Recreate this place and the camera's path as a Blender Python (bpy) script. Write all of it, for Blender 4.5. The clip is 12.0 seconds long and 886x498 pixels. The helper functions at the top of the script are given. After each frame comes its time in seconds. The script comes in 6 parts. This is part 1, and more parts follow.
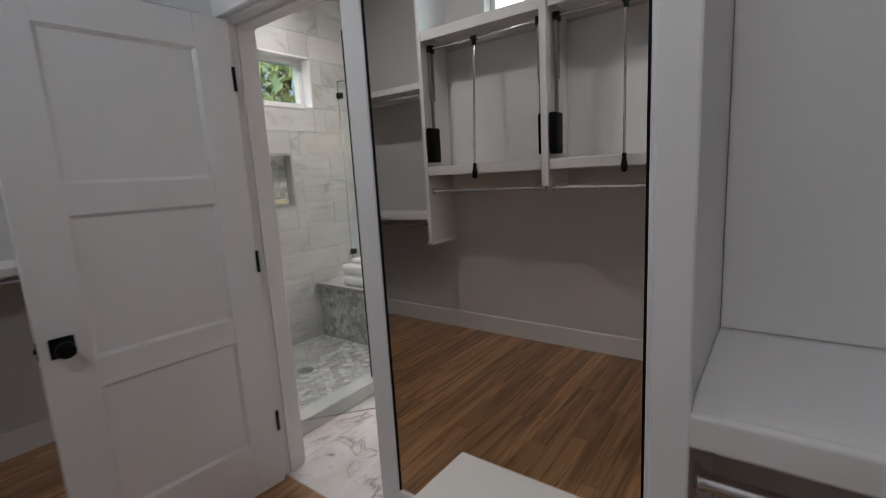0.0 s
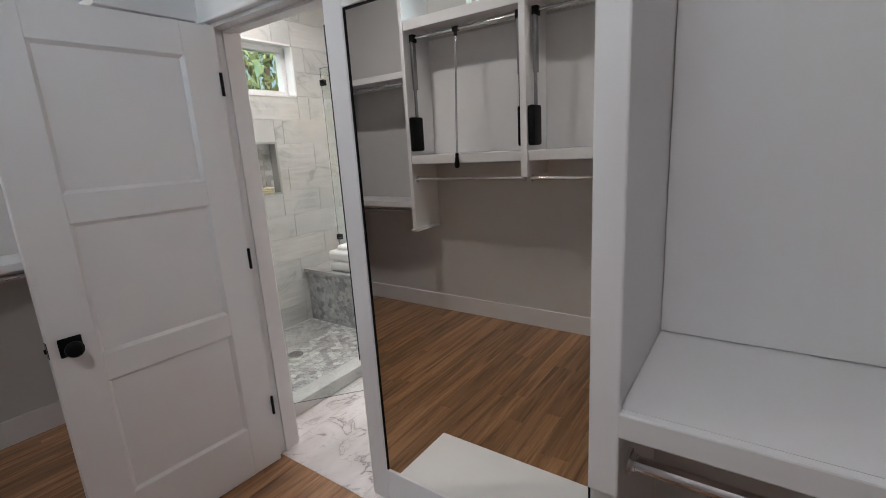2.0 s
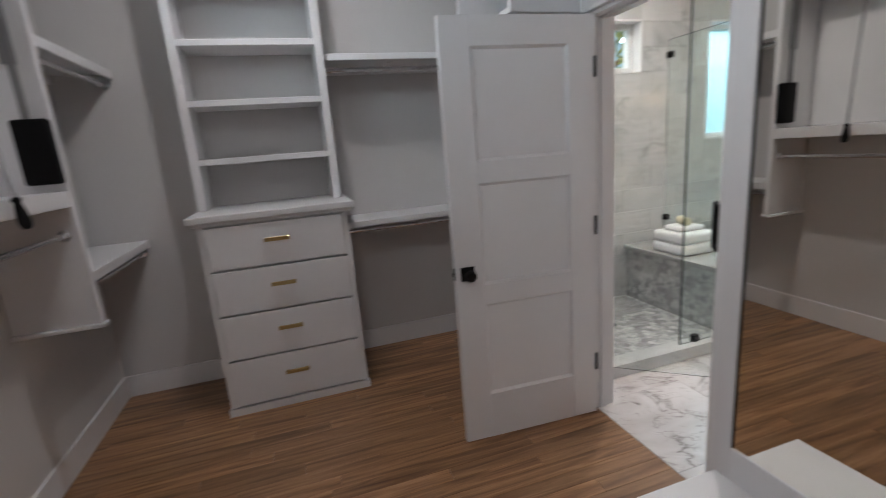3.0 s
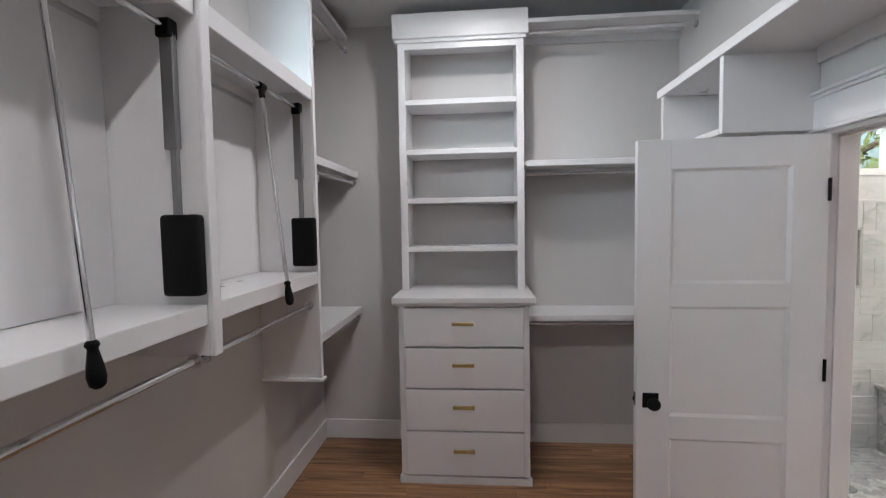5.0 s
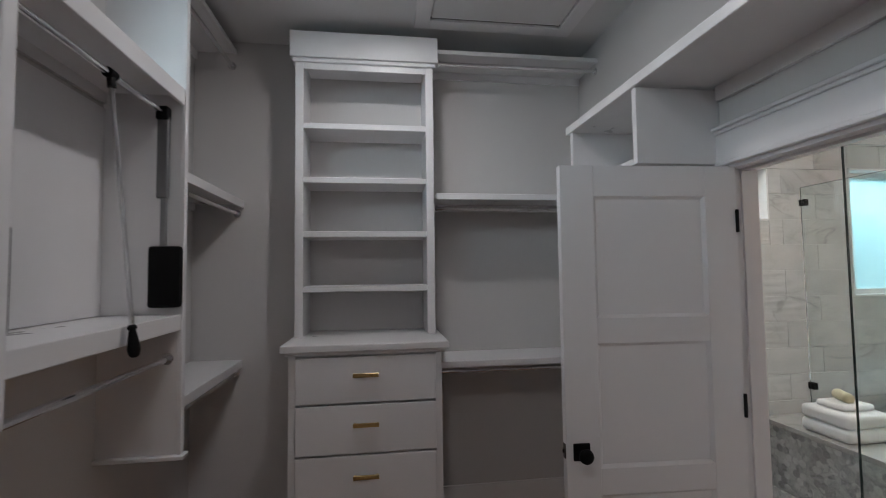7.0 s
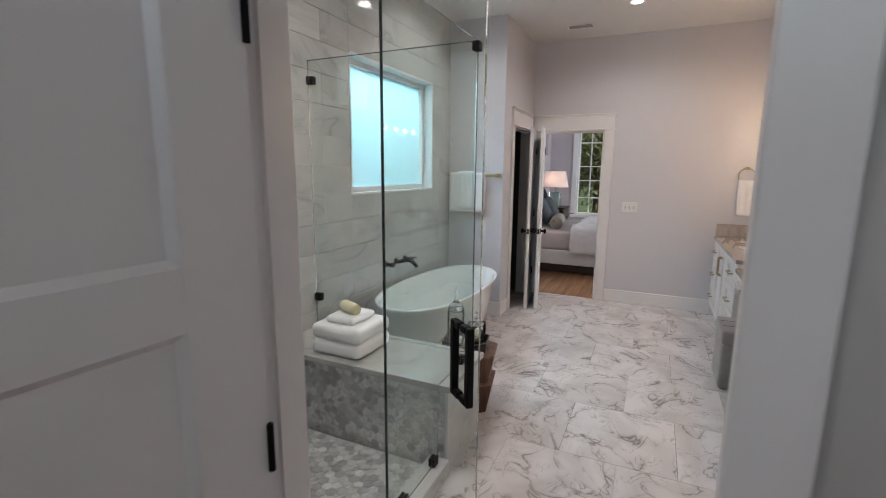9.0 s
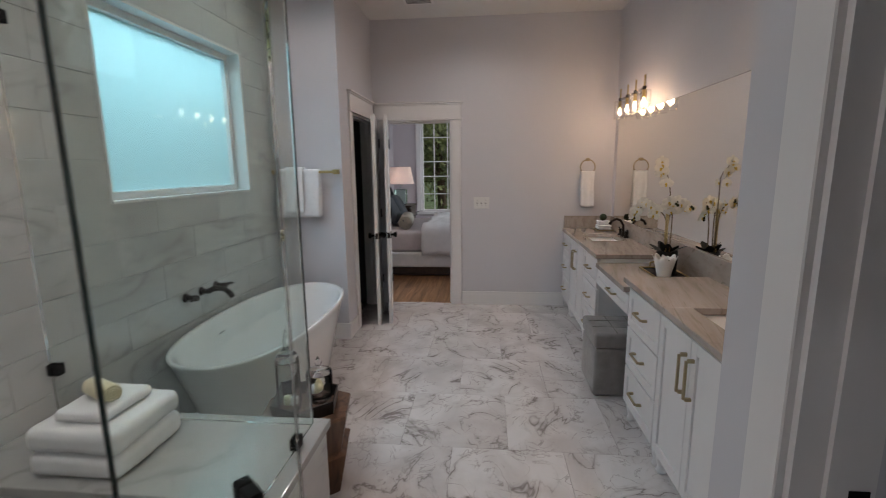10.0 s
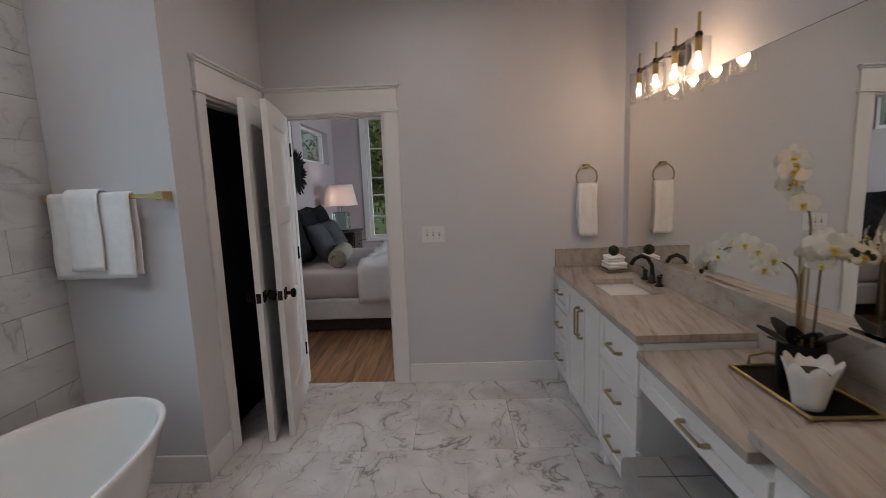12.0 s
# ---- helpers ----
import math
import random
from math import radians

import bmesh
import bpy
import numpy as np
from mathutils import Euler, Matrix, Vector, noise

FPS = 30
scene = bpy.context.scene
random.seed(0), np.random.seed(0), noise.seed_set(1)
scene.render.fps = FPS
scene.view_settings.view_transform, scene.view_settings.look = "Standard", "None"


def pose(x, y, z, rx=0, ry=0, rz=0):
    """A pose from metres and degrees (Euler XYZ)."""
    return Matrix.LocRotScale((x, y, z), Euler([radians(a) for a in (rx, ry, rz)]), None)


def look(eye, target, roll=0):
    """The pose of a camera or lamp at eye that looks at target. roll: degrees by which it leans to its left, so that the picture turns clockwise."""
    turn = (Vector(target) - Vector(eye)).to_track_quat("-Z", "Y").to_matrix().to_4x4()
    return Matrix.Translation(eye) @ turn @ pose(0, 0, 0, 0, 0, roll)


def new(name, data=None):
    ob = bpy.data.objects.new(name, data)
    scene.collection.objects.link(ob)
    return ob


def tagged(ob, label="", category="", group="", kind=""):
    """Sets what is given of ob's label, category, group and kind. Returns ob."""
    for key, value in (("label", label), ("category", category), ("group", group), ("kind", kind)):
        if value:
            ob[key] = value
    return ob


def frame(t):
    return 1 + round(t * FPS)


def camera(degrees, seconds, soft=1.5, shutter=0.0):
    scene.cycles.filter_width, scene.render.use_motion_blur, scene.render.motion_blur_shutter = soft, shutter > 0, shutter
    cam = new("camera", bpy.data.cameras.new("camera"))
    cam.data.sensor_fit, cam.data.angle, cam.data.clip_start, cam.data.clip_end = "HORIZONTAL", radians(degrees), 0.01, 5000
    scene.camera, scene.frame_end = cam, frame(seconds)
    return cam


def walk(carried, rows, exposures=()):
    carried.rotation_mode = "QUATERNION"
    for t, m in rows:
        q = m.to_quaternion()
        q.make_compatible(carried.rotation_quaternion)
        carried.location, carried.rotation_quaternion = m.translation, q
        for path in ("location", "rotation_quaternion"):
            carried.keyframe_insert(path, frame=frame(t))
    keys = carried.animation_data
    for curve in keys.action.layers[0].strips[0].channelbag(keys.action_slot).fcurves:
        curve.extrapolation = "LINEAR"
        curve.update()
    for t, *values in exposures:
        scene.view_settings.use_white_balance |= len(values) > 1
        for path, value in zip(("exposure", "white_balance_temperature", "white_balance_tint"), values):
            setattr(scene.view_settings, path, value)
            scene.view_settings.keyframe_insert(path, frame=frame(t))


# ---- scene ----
cam = camera(88.6, 12.0, soft=0.6, shutter=0.25)
PATH = [
    (0, (-1.076, -1.868, 1.394), (0.497, -0.679, 1.063), -3.3),
    (0.5, (-1.25, -1.961, 1.378), (0.217, -0.708, 0.853), -3.3),
    (1, (-1.259, -1.989, 1.438), (0.225, -0.785, 0.848), -2.8),
    (1.5, (-1.157, -1.969, 1.439), (0.394, -0.825, 0.905), -2.9),
    (2, (-1.151, -1.952, 1.513), (0.437, -0.821, 1.069), -3.4),
    (2.5, (-1.291, -1.938, 1.498), (0.005, -0.461, 1.123), -5.1),
    (3, (-1.426, -1.971, 1.503), (-0.846, -0.108, 1.066), -4.6),
    (3.2, (-1.473, -1.965, 1.508), (-1.154, -0.051, 1.021), -4.6),
    (4.8, (-1.45, -2.04, 1.685), (-1.64, -0.06, 1.48), -1.6),
    (5, (-1.441, -2.052, 1.706), (-1.609, -0.063, 1.591), -1.0),
    (5.5, (-1.41, -2.082, 1.733), (-1.408, -0.086, 1.857), -0.1),
    (6, (-1.429, -2.034, 1.718), (-1.254, -0.062, 2.001), 0.1),
    (6.5, (-1.523, -1.932, 1.663), (-1.294, 0.04, 1.905), -0.4),
    (6.7, (-1.512, -1.883, 1.643), (-1.297, 0.098, 1.814), -0.6),
    (8.3, (-1.036, -0.909, 1.525), (0.361, 0.499, 1.267), -1.5),
    (8.5, (-0.894, -0.848, 1.511), (0.693, 0.332, 1.206), -1.0),
    (9, (-0.578, -0.663, 1.57), (1.211, 0.164, 1.23), 0.5),
    (9.5, (-0.201, -0.485, 1.566), (1.696, 0.057, 1.233), 0.2),
    (10, (0.147, -0.462, 1.543), (2.107, -0.272, 1.194), -0.6),
    (10.5, (0.458, -0.553, 1.589), (2.429, -0.593, 1.249), -2.2),
    (11, (0.923, -0.557, 1.563), (2.898, -0.665, 1.264), -2.7),
    (11.5, (1.402, -0.603, 1.535), (3.383, -0.652, 1.261), -2.4),
    (12, (1.84, -0.567, 1.529), (3.819, -0.512, 1.247), -2.1),
]
walk(cam, [(t, look(e, g, r)) for t, e, g, r in PATH], exposures=[
    (0, 0.25), (0.5, 0.6), (1, 0.8), (1.5, 0.8), (2, 0.68), (3, 0.57), (4, 0.8), (5, 1.0), (5.5, 0.65), (6, 0.15), (6.7, 0.1),
    (8.3, 0.1), (9, 0.05), (9.5, -0.2), (10, -0.5), (10.5, -0.65), (11, -0.75), (11.5, -0.8), (12, -0.78)])

# world, sun, large lights
world = bpy.data.worlds.new("world")
scene.world = world
world.use_nodes = True
wn = world.node_tree.nodes
sky = wn.new("ShaderNodeTexSky")
sky.sky_type, sky.sun_disc = "NISHITA", False
sky.dust_density = 5.0
sky.sun_elevation, sky.sun_rotation = radians(42), radians(190)
world.node_tree.links.new(sky.outputs[0], wn["Background"].inputs[0])
wn["Background"].inputs[1].default_value = 0.15


def lamp(name, kind, m, power, color=(1, 1, 1), size=0.1, size_y=None, spread=None):
    data = bpy.data.lights.new(name, kind)
    data.energy, data.color = power, color
    if kind == "AREA":
        data.size = size
        if size_y:
            data.shape, data.size_y = "RECTANGLE", size_y
        else:
            data.shape = "DISK"
        if spread:
            data.spread = radians(spread)
    elif kind == "SUN":
        data.angle = radians(size)
    else:
        data.shadow_soft_size = size
    ob = new(name, data)
    ob.matrix_world = m
    return ob


lamp("sun", "SUN", pose(0, 0, 10, 48, 0, 10), 3.0, (1, 0.95, 0.88), 3)
DAY = (0.60, 0.84, 1.0)
lamp("window_daylight", "AREA", look((2.94, 1.86, 2.75), (2.94, 0.6, 1.0)), 80, DAY, 1.8, 1.1)
lamp("window_daylight", "AREA", look((-3.2, -1.5, 3.0), (-2.36, 0.4, 2.75)), 13, DAY, 1.2, 0.7)
DOWN = (1.0, 0.915, 0.875)
DOWN_CLOSET = (1.0, 0.975, 0.995)
lamp("downlight_lamp", "AREA", look((-1.41, 0.32, 3.16), (-1.41, 0.32, 0)), 9.0, DOWN_CLOSET, 0.12)
# unseen downlight, positioned to balance light between west wall and right-hand shelves
lamp("downlight_lamp", "AREA", look((-1.66, -1.8, 3.16), (-1.66, -1.8, 0)), 9.0, DOWN_CLOSET, 0.12)
lamp("downlight_lamp", "AREA", look((3.2, 0.92, 3.07), (3.2, 0.92, 0)), 7.5, DOWN, 0.12, spread=150)
lamp("downlight_lamp", "AREA", look((0.95, 0.72, 3.07), (0.95, 0.72, 0)), 14, DOWN, 0.12, spread=150)
lamp("downlight_lamp", "AREA", look((4.18, -0.38, 3.07), (4.18, -0.38, 0)), 9.5, DOWN, 0.12, spread=150)
WARM = (1.0, 0.66, 0.42)
FIX_X = (4.70, 4.48, 4.26, 4.04)
FIX_NEAR = (2.40, 2.18, 1.96, 1.74)
for fx in (FIX_X, FIX_NEAR):
    for gx in fx:
        lamp("bulb_lamp", "POINT", pose(gx, -1.70, 2.05), 3.2, WARM, 0.025)
LAMP_EAST, LAMP_WEST = (8.9, 1.2, 0.86), (6.1, 1.28, 0.86)
for lx, ly, lz in (LAMP_EAST, LAMP_WEST):
    lamp("table_lamp_lamp", "POINT", pose(lx, ly, lz + 0.54), 8.5, (1.0, 0.82, 0.70), 0.05)
# fill lamp added to brighten the bedroom from its unseen south side
lamp("window_daylight", "AREA", look((7.6, -3.75, 1.6), (7.6, 0, 1.2)), 135, (0.86, 0.95, 1.0), 1.8, 1.5)


# materials
def nodes_of(name):
    m = bpy.data.materials.new(name)
    m.use_nodes = True
    t = m.node_tree
    return m, t.nodes, t.links, t.nodes["Principled BSDF"]


def ramp(n, stops):
    r = n.new("ShaderNodeValToRGB")
    e = r.color_ramp.elements
    while len(e) < len(stops):
        e.new(0.5)
    for k, (p, c) in enumerate(stops):
        e[k].position, e[k].color = p, (*c, 1)
    return r


def noise_node(n, l, coord, scale, detail=4, stretch=None, distort=0.0):
    if stretch:
        mp = n.new("ShaderNodeMapping")
        mp.inputs["Scale"].default_value = stretch
        l.new(coord, mp.inputs[0])
        coord = mp.outputs[0]
    t = n.new("ShaderNodeTexNoise")
    t.inputs["Scale"].default_value, t.inputs["Detail"].default_value = scale, detail
    t.inputs["Distortion"].default_value = distort
    l.new(coord, t.inputs["Vector"])
    return t


def bump(n, l, b, height, strength, distance=0.002):
    k = n.new("ShaderNodeBump")
    k.inputs["Strength"].default_value, k.inputs["Distance"].default_value = strength, distance
    l.new(height, k.inputs["Height"])
    l.new(k.outputs[0], b.inputs["Normal"])


def where(n, l, shuffled=False):
    """World position; shuffled: moved by each object's random number."""
    g = n.new("ShaderNodeNewGeometry").outputs["Position"]
    if not shuffled:
        return g
    info = n.new("ShaderNodeObjectInfo").outputs["Random"]
    mul = n.new("ShaderNodeMath")
    mul.operation = "MULTIPLY"
    mul.inputs[1].default_value = 37.0
    l.new(info, mul.inputs[0])
    add = n.new("ShaderNodeVectorMath")
    l.new(g, add.inputs[0])
    l.new(mul.outputs[0], add.inputs[1])
    return add.outputs[0]


def plain(name, color, rough=0.5, metal=0.0, vary=0.04, scale=6.0, grain=120.0, relief=0.08, coat=0.0, stretch=None, spread=0.0):
    """Paint, metal, plastic or cloth: slow stains, fine grain and a little relief."""
    m, n, l, b = nodes_of(name)
    p = where(n, l)
    big = noise_node(n, l, p, scale, 3, stretch)
    c = ramp(n, [(0.25, tuple(max(0, v * (1 - vary)) for v in color)), (0.75, tuple(min(1, v * (1 + vary)) for v in color))])
    l.new(big.outputs[0], c.inputs[0])
    l.new(c.outputs[0], b.inputs["Base Color"])
    fine = noise_node(n, l, p, grain, 2, stretch)
    r = n.new("ShaderNodeMapRange")
    r.inputs["To Min"].default_value, r.inputs["To Max"].default_value = max(0.02, rough - 0.06), min(1, rough + 0.06)
    l.new(big.outputs[0], r.inputs[0])
    l.new(r.outputs[0], b.inputs["Roughness"])
    b.inputs["Metallic"].default_value = metal
    b.inputs["Coat Weight"].default_value = coat
    if spread:
        b.inputs["Sheen Weight"].default_value = spread
    bump(n, l, b, fine.outputs[0], relief, 0.001)
    return m


def marble(name, light, cloud, vein, cell=3.0, thin=0.03, rough=0.12, shuffled=False, waves=False, cover=1.0, slant=None, tint=0.0):
    """Polished marble: feathered veins along the ridges of warped noise, over soft grey clouds. slant: (degrees, stretch) of streaks; waves: pressed ripples."""
    m, n, l, b = nodes_of(name)
    p = where(n, l, shuffled)
    q = p
    if slant:
        mp = n.new("ShaderNodeMapping")
        mp.inputs["Rotation"].default_value = (0, radians(slant[0]), radians(slant[0] * 0.7))
        mp.inputs["Scale"].default_value = (1.0, slant[1], slant[1])
        l.new(p, mp.inputs[0])
        q = mp.outputs[0]

    def math_node(kind, a, c):
        k = n.new("ShaderNodeMath")
        k.operation = kind
        for val, sock in ((a, k.inputs[0]), (c, k.inputs[1])):
            if isinstance(val, (int, float)):
                sock.default_value = val
            else:
                l.new(val, sock)
        return k.outputs[0]

    def mixed(a, bcol, fac):
        k = n.new("ShaderNodeMix")
        k.data_type = "RGBA"
        for val, sock in ((a, k.inputs[6]), (bcol, k.inputs[7])):
            if isinstance(val, tuple):
                sock.default_value = (*val, 1)
            else:
                l.new(val, sock)
        l.new(fac, k.inputs[0])
        return k.outputs[2]

    def ridge(scale, width, detail, distort):
        f = noise_node(n, l, q, scale, detail, distort=distort)
        d = math_node("ABSOLUTE", math_node("SUBTRACT", f.outputs[0], 0.5), 0.0)
        k = ramp(n, [(0.0, (1, 1, 1)), (width * 0.35, (0.55, 0.55, 0.55)), (width, (0, 0, 0))])
        l.new(d, k.inputs[0])
        return k.outputs[0]

    def gate(scale, low, high):
        f = noise_node(n, l, p, scale, 3)
        k = ramp(n, [(low, (0, 0, 0)), (high, (1, 1, 1))])
        l.new(f.outputs[0], k.inputs[0])
        return k.outputs[0]

    soft = noise_node(n, l, q, cell * 0.6, 6, distort=0.6)
    sc = ramp(n, [(0.40, light), (0.75, cloud)])
    l.new(soft.outputs[0], sc.inputs[0])
    g1 = gate(cell * 1.1, 0.52 - 0.14 * cover, 0.66 - 0.10 * cover)
    g2 = gate(cell * 1.7, 0.50 - 0.10 * cover, 0.64 - 0.06 * cover)
    halo = math_node("MULTIPLY", math_node("MULTIPLY", ridge(cell * 0.55, thin * 4.5, 5, 1.1), g1), 0.7)
    line = math_node("MULTIPLY", math_node("MULTIPLY", ridge(cell * 0.55, thin, 5, 1.1), g1), 0.85)
    fine = math_node("MULTIPLY", math_node("MULTIPLY", ridge(cell * 1.25, thin * 1.1, 4, 1.6), g2), 0.6)
    c1 = mixed(sc.outputs[0], cloud, halo)
    if tint:
        info = n.new("ShaderNodeObjectInfo")
        tr = ramp(n, [(0.45, (0, 0, 0)), (1.0, (tint, tint, tint))])
        l.new(info.outputs["Random"], tr.inputs[0])
        c1 = mixed(c1, vein, tr.outputs[0])
    c2 = mixed(mixed(c1, vein, fine), vein, line)
    l.new(c2, b.inputs["Base Color"])
    b.inputs["Roughness"].default_value = rough
    if waves:
        w = noise_node(n, l, p, 4.0, 0.0, (0.9, 0.9, 6.0), 0.4)
        bump(n, l, b, w.outputs["Fac"], 0.4, 0.014)
    else:
        f = noise_node(n, l, p, 60, 2)
        bump(n, l, b, f.outputs[0], 0.03, 0.001)
    return m


def timber(name, dark, mid, light, rough=0.35, along="x", shuffled=True, ring=9.0):
    m, n, l, b = nodes_of(name)
    p = where(n, l, shuffled)
    st = {"x": (0.55, 9, 9), "y": (9, 0.55, 9), "z": (9, 9, 0.55)}[along]
    g1 = noise_node(n, l, p, ring / 3, 6, st, 0.8)
    g2 = noise_node(n, l, p, ring * 5, 3, st)
    c = ramp(n, [(0.28, dark), (0.5, mid), (0.74, light)])
    l.new(g1.outputs[0], c.inputs[0])
    info = n.new("ShaderNodeObjectInfo")
    hsv = n.new("ShaderNodeHueSaturation")
    mr = n.new("ShaderNodeMapRange")
    mr.inputs["To Min"].default_value, mr.inputs["To Max"].default_value = 0.7, 1.25
    l.new(info.outputs["Random"], mr.inputs[0])
    l.new(mr.outputs[0], hsv.inputs["Value"])
    l.new(c.outputs[0], hsv.inputs["Color"])
    mul = n.new("ShaderNodeMix")
    mul.data_type, mul.blend_type = "RGBA", "MULTIPLY"
    mul.inputs[0].default_value = 0.35
    l.new(hsv.outputs[0], mul.inputs[6])
    cr = ramp(n, [(0.3, (0.45, 0.45, 0.45)), (0.6, (1, 1, 1))])
    l.new(g2.outputs[0], cr.inputs[0])
    l.new(cr.outputs[0], mul.inputs[7])
    l.new(mul.outputs[2], b.inputs["Base Color"])
    b.inputs["Roughness"].default_value = rough
    bump(n, l, b, g2.outputs[0], 0.12, 0.001)
    return m


def glass(name, color=(1, 1, 1), rough=0.0, ior=1.45):
    m, n, l, b = nodes_of(name)
    b.inputs["Base Color"].default_value = (*color, 1)
    b.inputs["Transmission Weight"].default_value = 1.0
    b.inputs["Roughness"].default_value = rough
    b.inputs["IOR"].default_value = ior
    return m


def glow(name, color, strength):
    m, n, l, b = nodes_of(name)
    b.inputs["Base Color"].default_value = (*color, 1)
    b.inputs["Emission Color"].default_value = (*color, 1)
    b.inputs["Emission Strength"].default_value = strength
    return m


WALL = plain("closet_wall_paint", (0.57, 0.555, 0.548), 0.6, vary=0.02, scale=1.5, grain=220, relief=0.12)
BWALL = plain("bath_wall_paint", (0.59, 0.585, 0.625), 0.55, vary=0.02, scale=1.5, grain=220, relief=0.12)
CEIL = plain("ceiling_paint", (0.66, 0.66, 0.66), 0.75, vary=0.02, scale=2, grain=180, relief=0.15)
WHITE = plain("white_trim_paint", (0.74, 0.73, 0.74), 0.32, vary=0.02, scale=3, grain=90, relief=0.05)
SHELF = plain("white_shelf_paint", (0.72, 0.712, 0.72), 0.3, vary=0.025, scale=4, grain=80, relief=0.06)
CHROME = plain("chrome", (0.75, 0.75, 0.76), 0.12, 1.0, vary=0.05, relief=0.01)
STEEL = plain("grey_steel", (0.28, 0.28, 0.285), 0.35, 1.0, vary=0.06, relief=0.02)
BLACK = plain("matte_black", (0.005, 0.005, 0.0055), 0.55, vary=0.2, relief=0.03)
BRONZE = plain("oil_rubbed_bronze", (0.022, 0.018, 0.016), 0.32, 0.6, vary=0.25, relief=0.05)
BRASS = plain("satin_brass", (0.50, 0.38, 0.18), 0.3, 1.0, vary=0.1, relief=0.03)
CHAMP = plain("champagne_metal", (0.40, 0.33, 0.21), 0.35, 1.0, vary=0.1, relief=0.03)
PLASTIC = plain("white_plastic", (0.72, 0.72, 0.72), 0.35, vary=0.02, relief=0.02)
TOWEL = plain("white_terry", (0.80, 0.80, 0.82), 0.95, vary=0.04, scale=25, grain=420, relief=0.9, spread=0.4)
YTOWEL = plain("cream_terry", (0.68, 0.62, 0.42), 0.95, vary=0.08, scale=25, grain=420, relief=0.9, spread=0.4)
CERAMIC = plain("white_acrylic", (0.74, 0.75, 0.76), 0.08, vary=0.01, relief=0.0, coat=0.3)
SEAMFAB = plain("grey_seam_thread", (0.11, 0.10, 0.10), 0.9, vary=0.15, scale=12, grain=300, relief=0.5)
GREYFAB = plain("grey_quilted_fabric", (0.25, 0.235, 0.235), 0.9, vary=0.18, scale=12, grain=300, relief=0.6, spread=0.3)
LINEN = plain("white_linen", (0.76, 0.76, 0.77), 0.9, vary=0.05, scale=10, grain=260, relief=0.5)
SHEET = plain("lilac_grey_linen", (0.54, 0.50, 0.52), 0.9, vary=0.06, scale=10, grain=260, relief=0.4)
SLATEFAB = plain("slate_cushion_cloth", (0.05, 0.055, 0.064), 0.85, vary=0.25, scale=18, grain=260, relief=0.5)
DARKFAB = plain("black_floral_cloth", (0.012, 0.012, 0.015), 0.85, vary=0.8, scale=16, grain=260, relief=0.5)
BEIGEFAB = plain("beige_knit", (0.30, 0.28, 0.245), 0.95, vary=0.25, scale=60, grain=260, relief=0.9)
BEDWALL = plain("bedroom_wall_paint", (0.50, 0.45, 0.485), 0.6, vary=0.03, scale=1.5, grain=200, relief=0.1)
# near-black colour that stands for the shade of an unlit room
UNLIT_SHADE = plain("unlit_closet_shade", (0.05, 0.05, 0.055), 0.7, vary=0.1, relief=0.1)
GREENGLASS = glass("green_lamp_glass", (0.55, 0.75, 0.68), 0.1)
OAK = timber("oak_strip", (0.13, 0.058, 0.025), (0.32, 0.168, 0.083), (0.50, 0.29, 0.155), 0.28)
WALNUT = timber("walnut_block", (0.05, 0.022, 0.012), (0.11, 0.05, 0.026), (0.17, 0.085, 0.045), 0.45, "z")
DARKWOOD = timber("dark_brown_wood", (0.02, 0.011, 0.008), (0.035, 0.02, 0.014), (0.06, 0.035, 0.025), 0.4, "x")
FLOORM = marble("bath_floor_marble", (0.68, 0.665, 0.67), (0.46, 0.435, 0.435), (0.185, 0.16, 0.155), 3.7, 0.017, 0.14, True, cover=0.85, slant=(25, 1.2))
TILEM = marble("wall_tile_marble", (0.58, 0.58, 0.585), (0.44, 0.44, 0.45), (0.34, 0.335, 0.34), 2.6, 0.018, 0.08, True, cover=0.35, slant=(40, 1.8))
TILEW = marble("rippled_tile_marble", (0.59, 0.59, 0.595), (0.45, 0.45, 0.46), (0.35, 0.345, 0.35), 2.6, 0.018, 0.05, True, True, 0.35, slant=(40, 1.8))
HEXM = marble("hex_mosaic_marble", (0.64, 0.64, 0.645), (0.38, 0.38, 0.39), (0.22, 0.22, 0.23), 9.0, 0.03, 0.2, True, tint=0.7)
STONE = marble("grey_stone_slab", (0.40, 0.395, 0.39), (0.34, 0.335, 0.33), (0.27, 0.265, 0.26), 2.2, 0.02, 0.05)
MOSAIC_GROUT = plain("mosaic_grout", (0.40, 0.40, 0.40), 0.9, vary=0.08, scale=20, grain=300, relief=0.4)
STONE.node_tree.nodes["Principled BSDF"].inputs["IOR"].default_value = 1.9
GROUT = plain("grey_grout", (0.62, 0.62, 0.62), 0.9, vary=0.08, scale=20, grain=300, relief=0.4)


for m_ in (BLACK, DARKFAB, UNLIT_SHADE):
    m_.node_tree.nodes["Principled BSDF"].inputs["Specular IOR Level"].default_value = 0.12


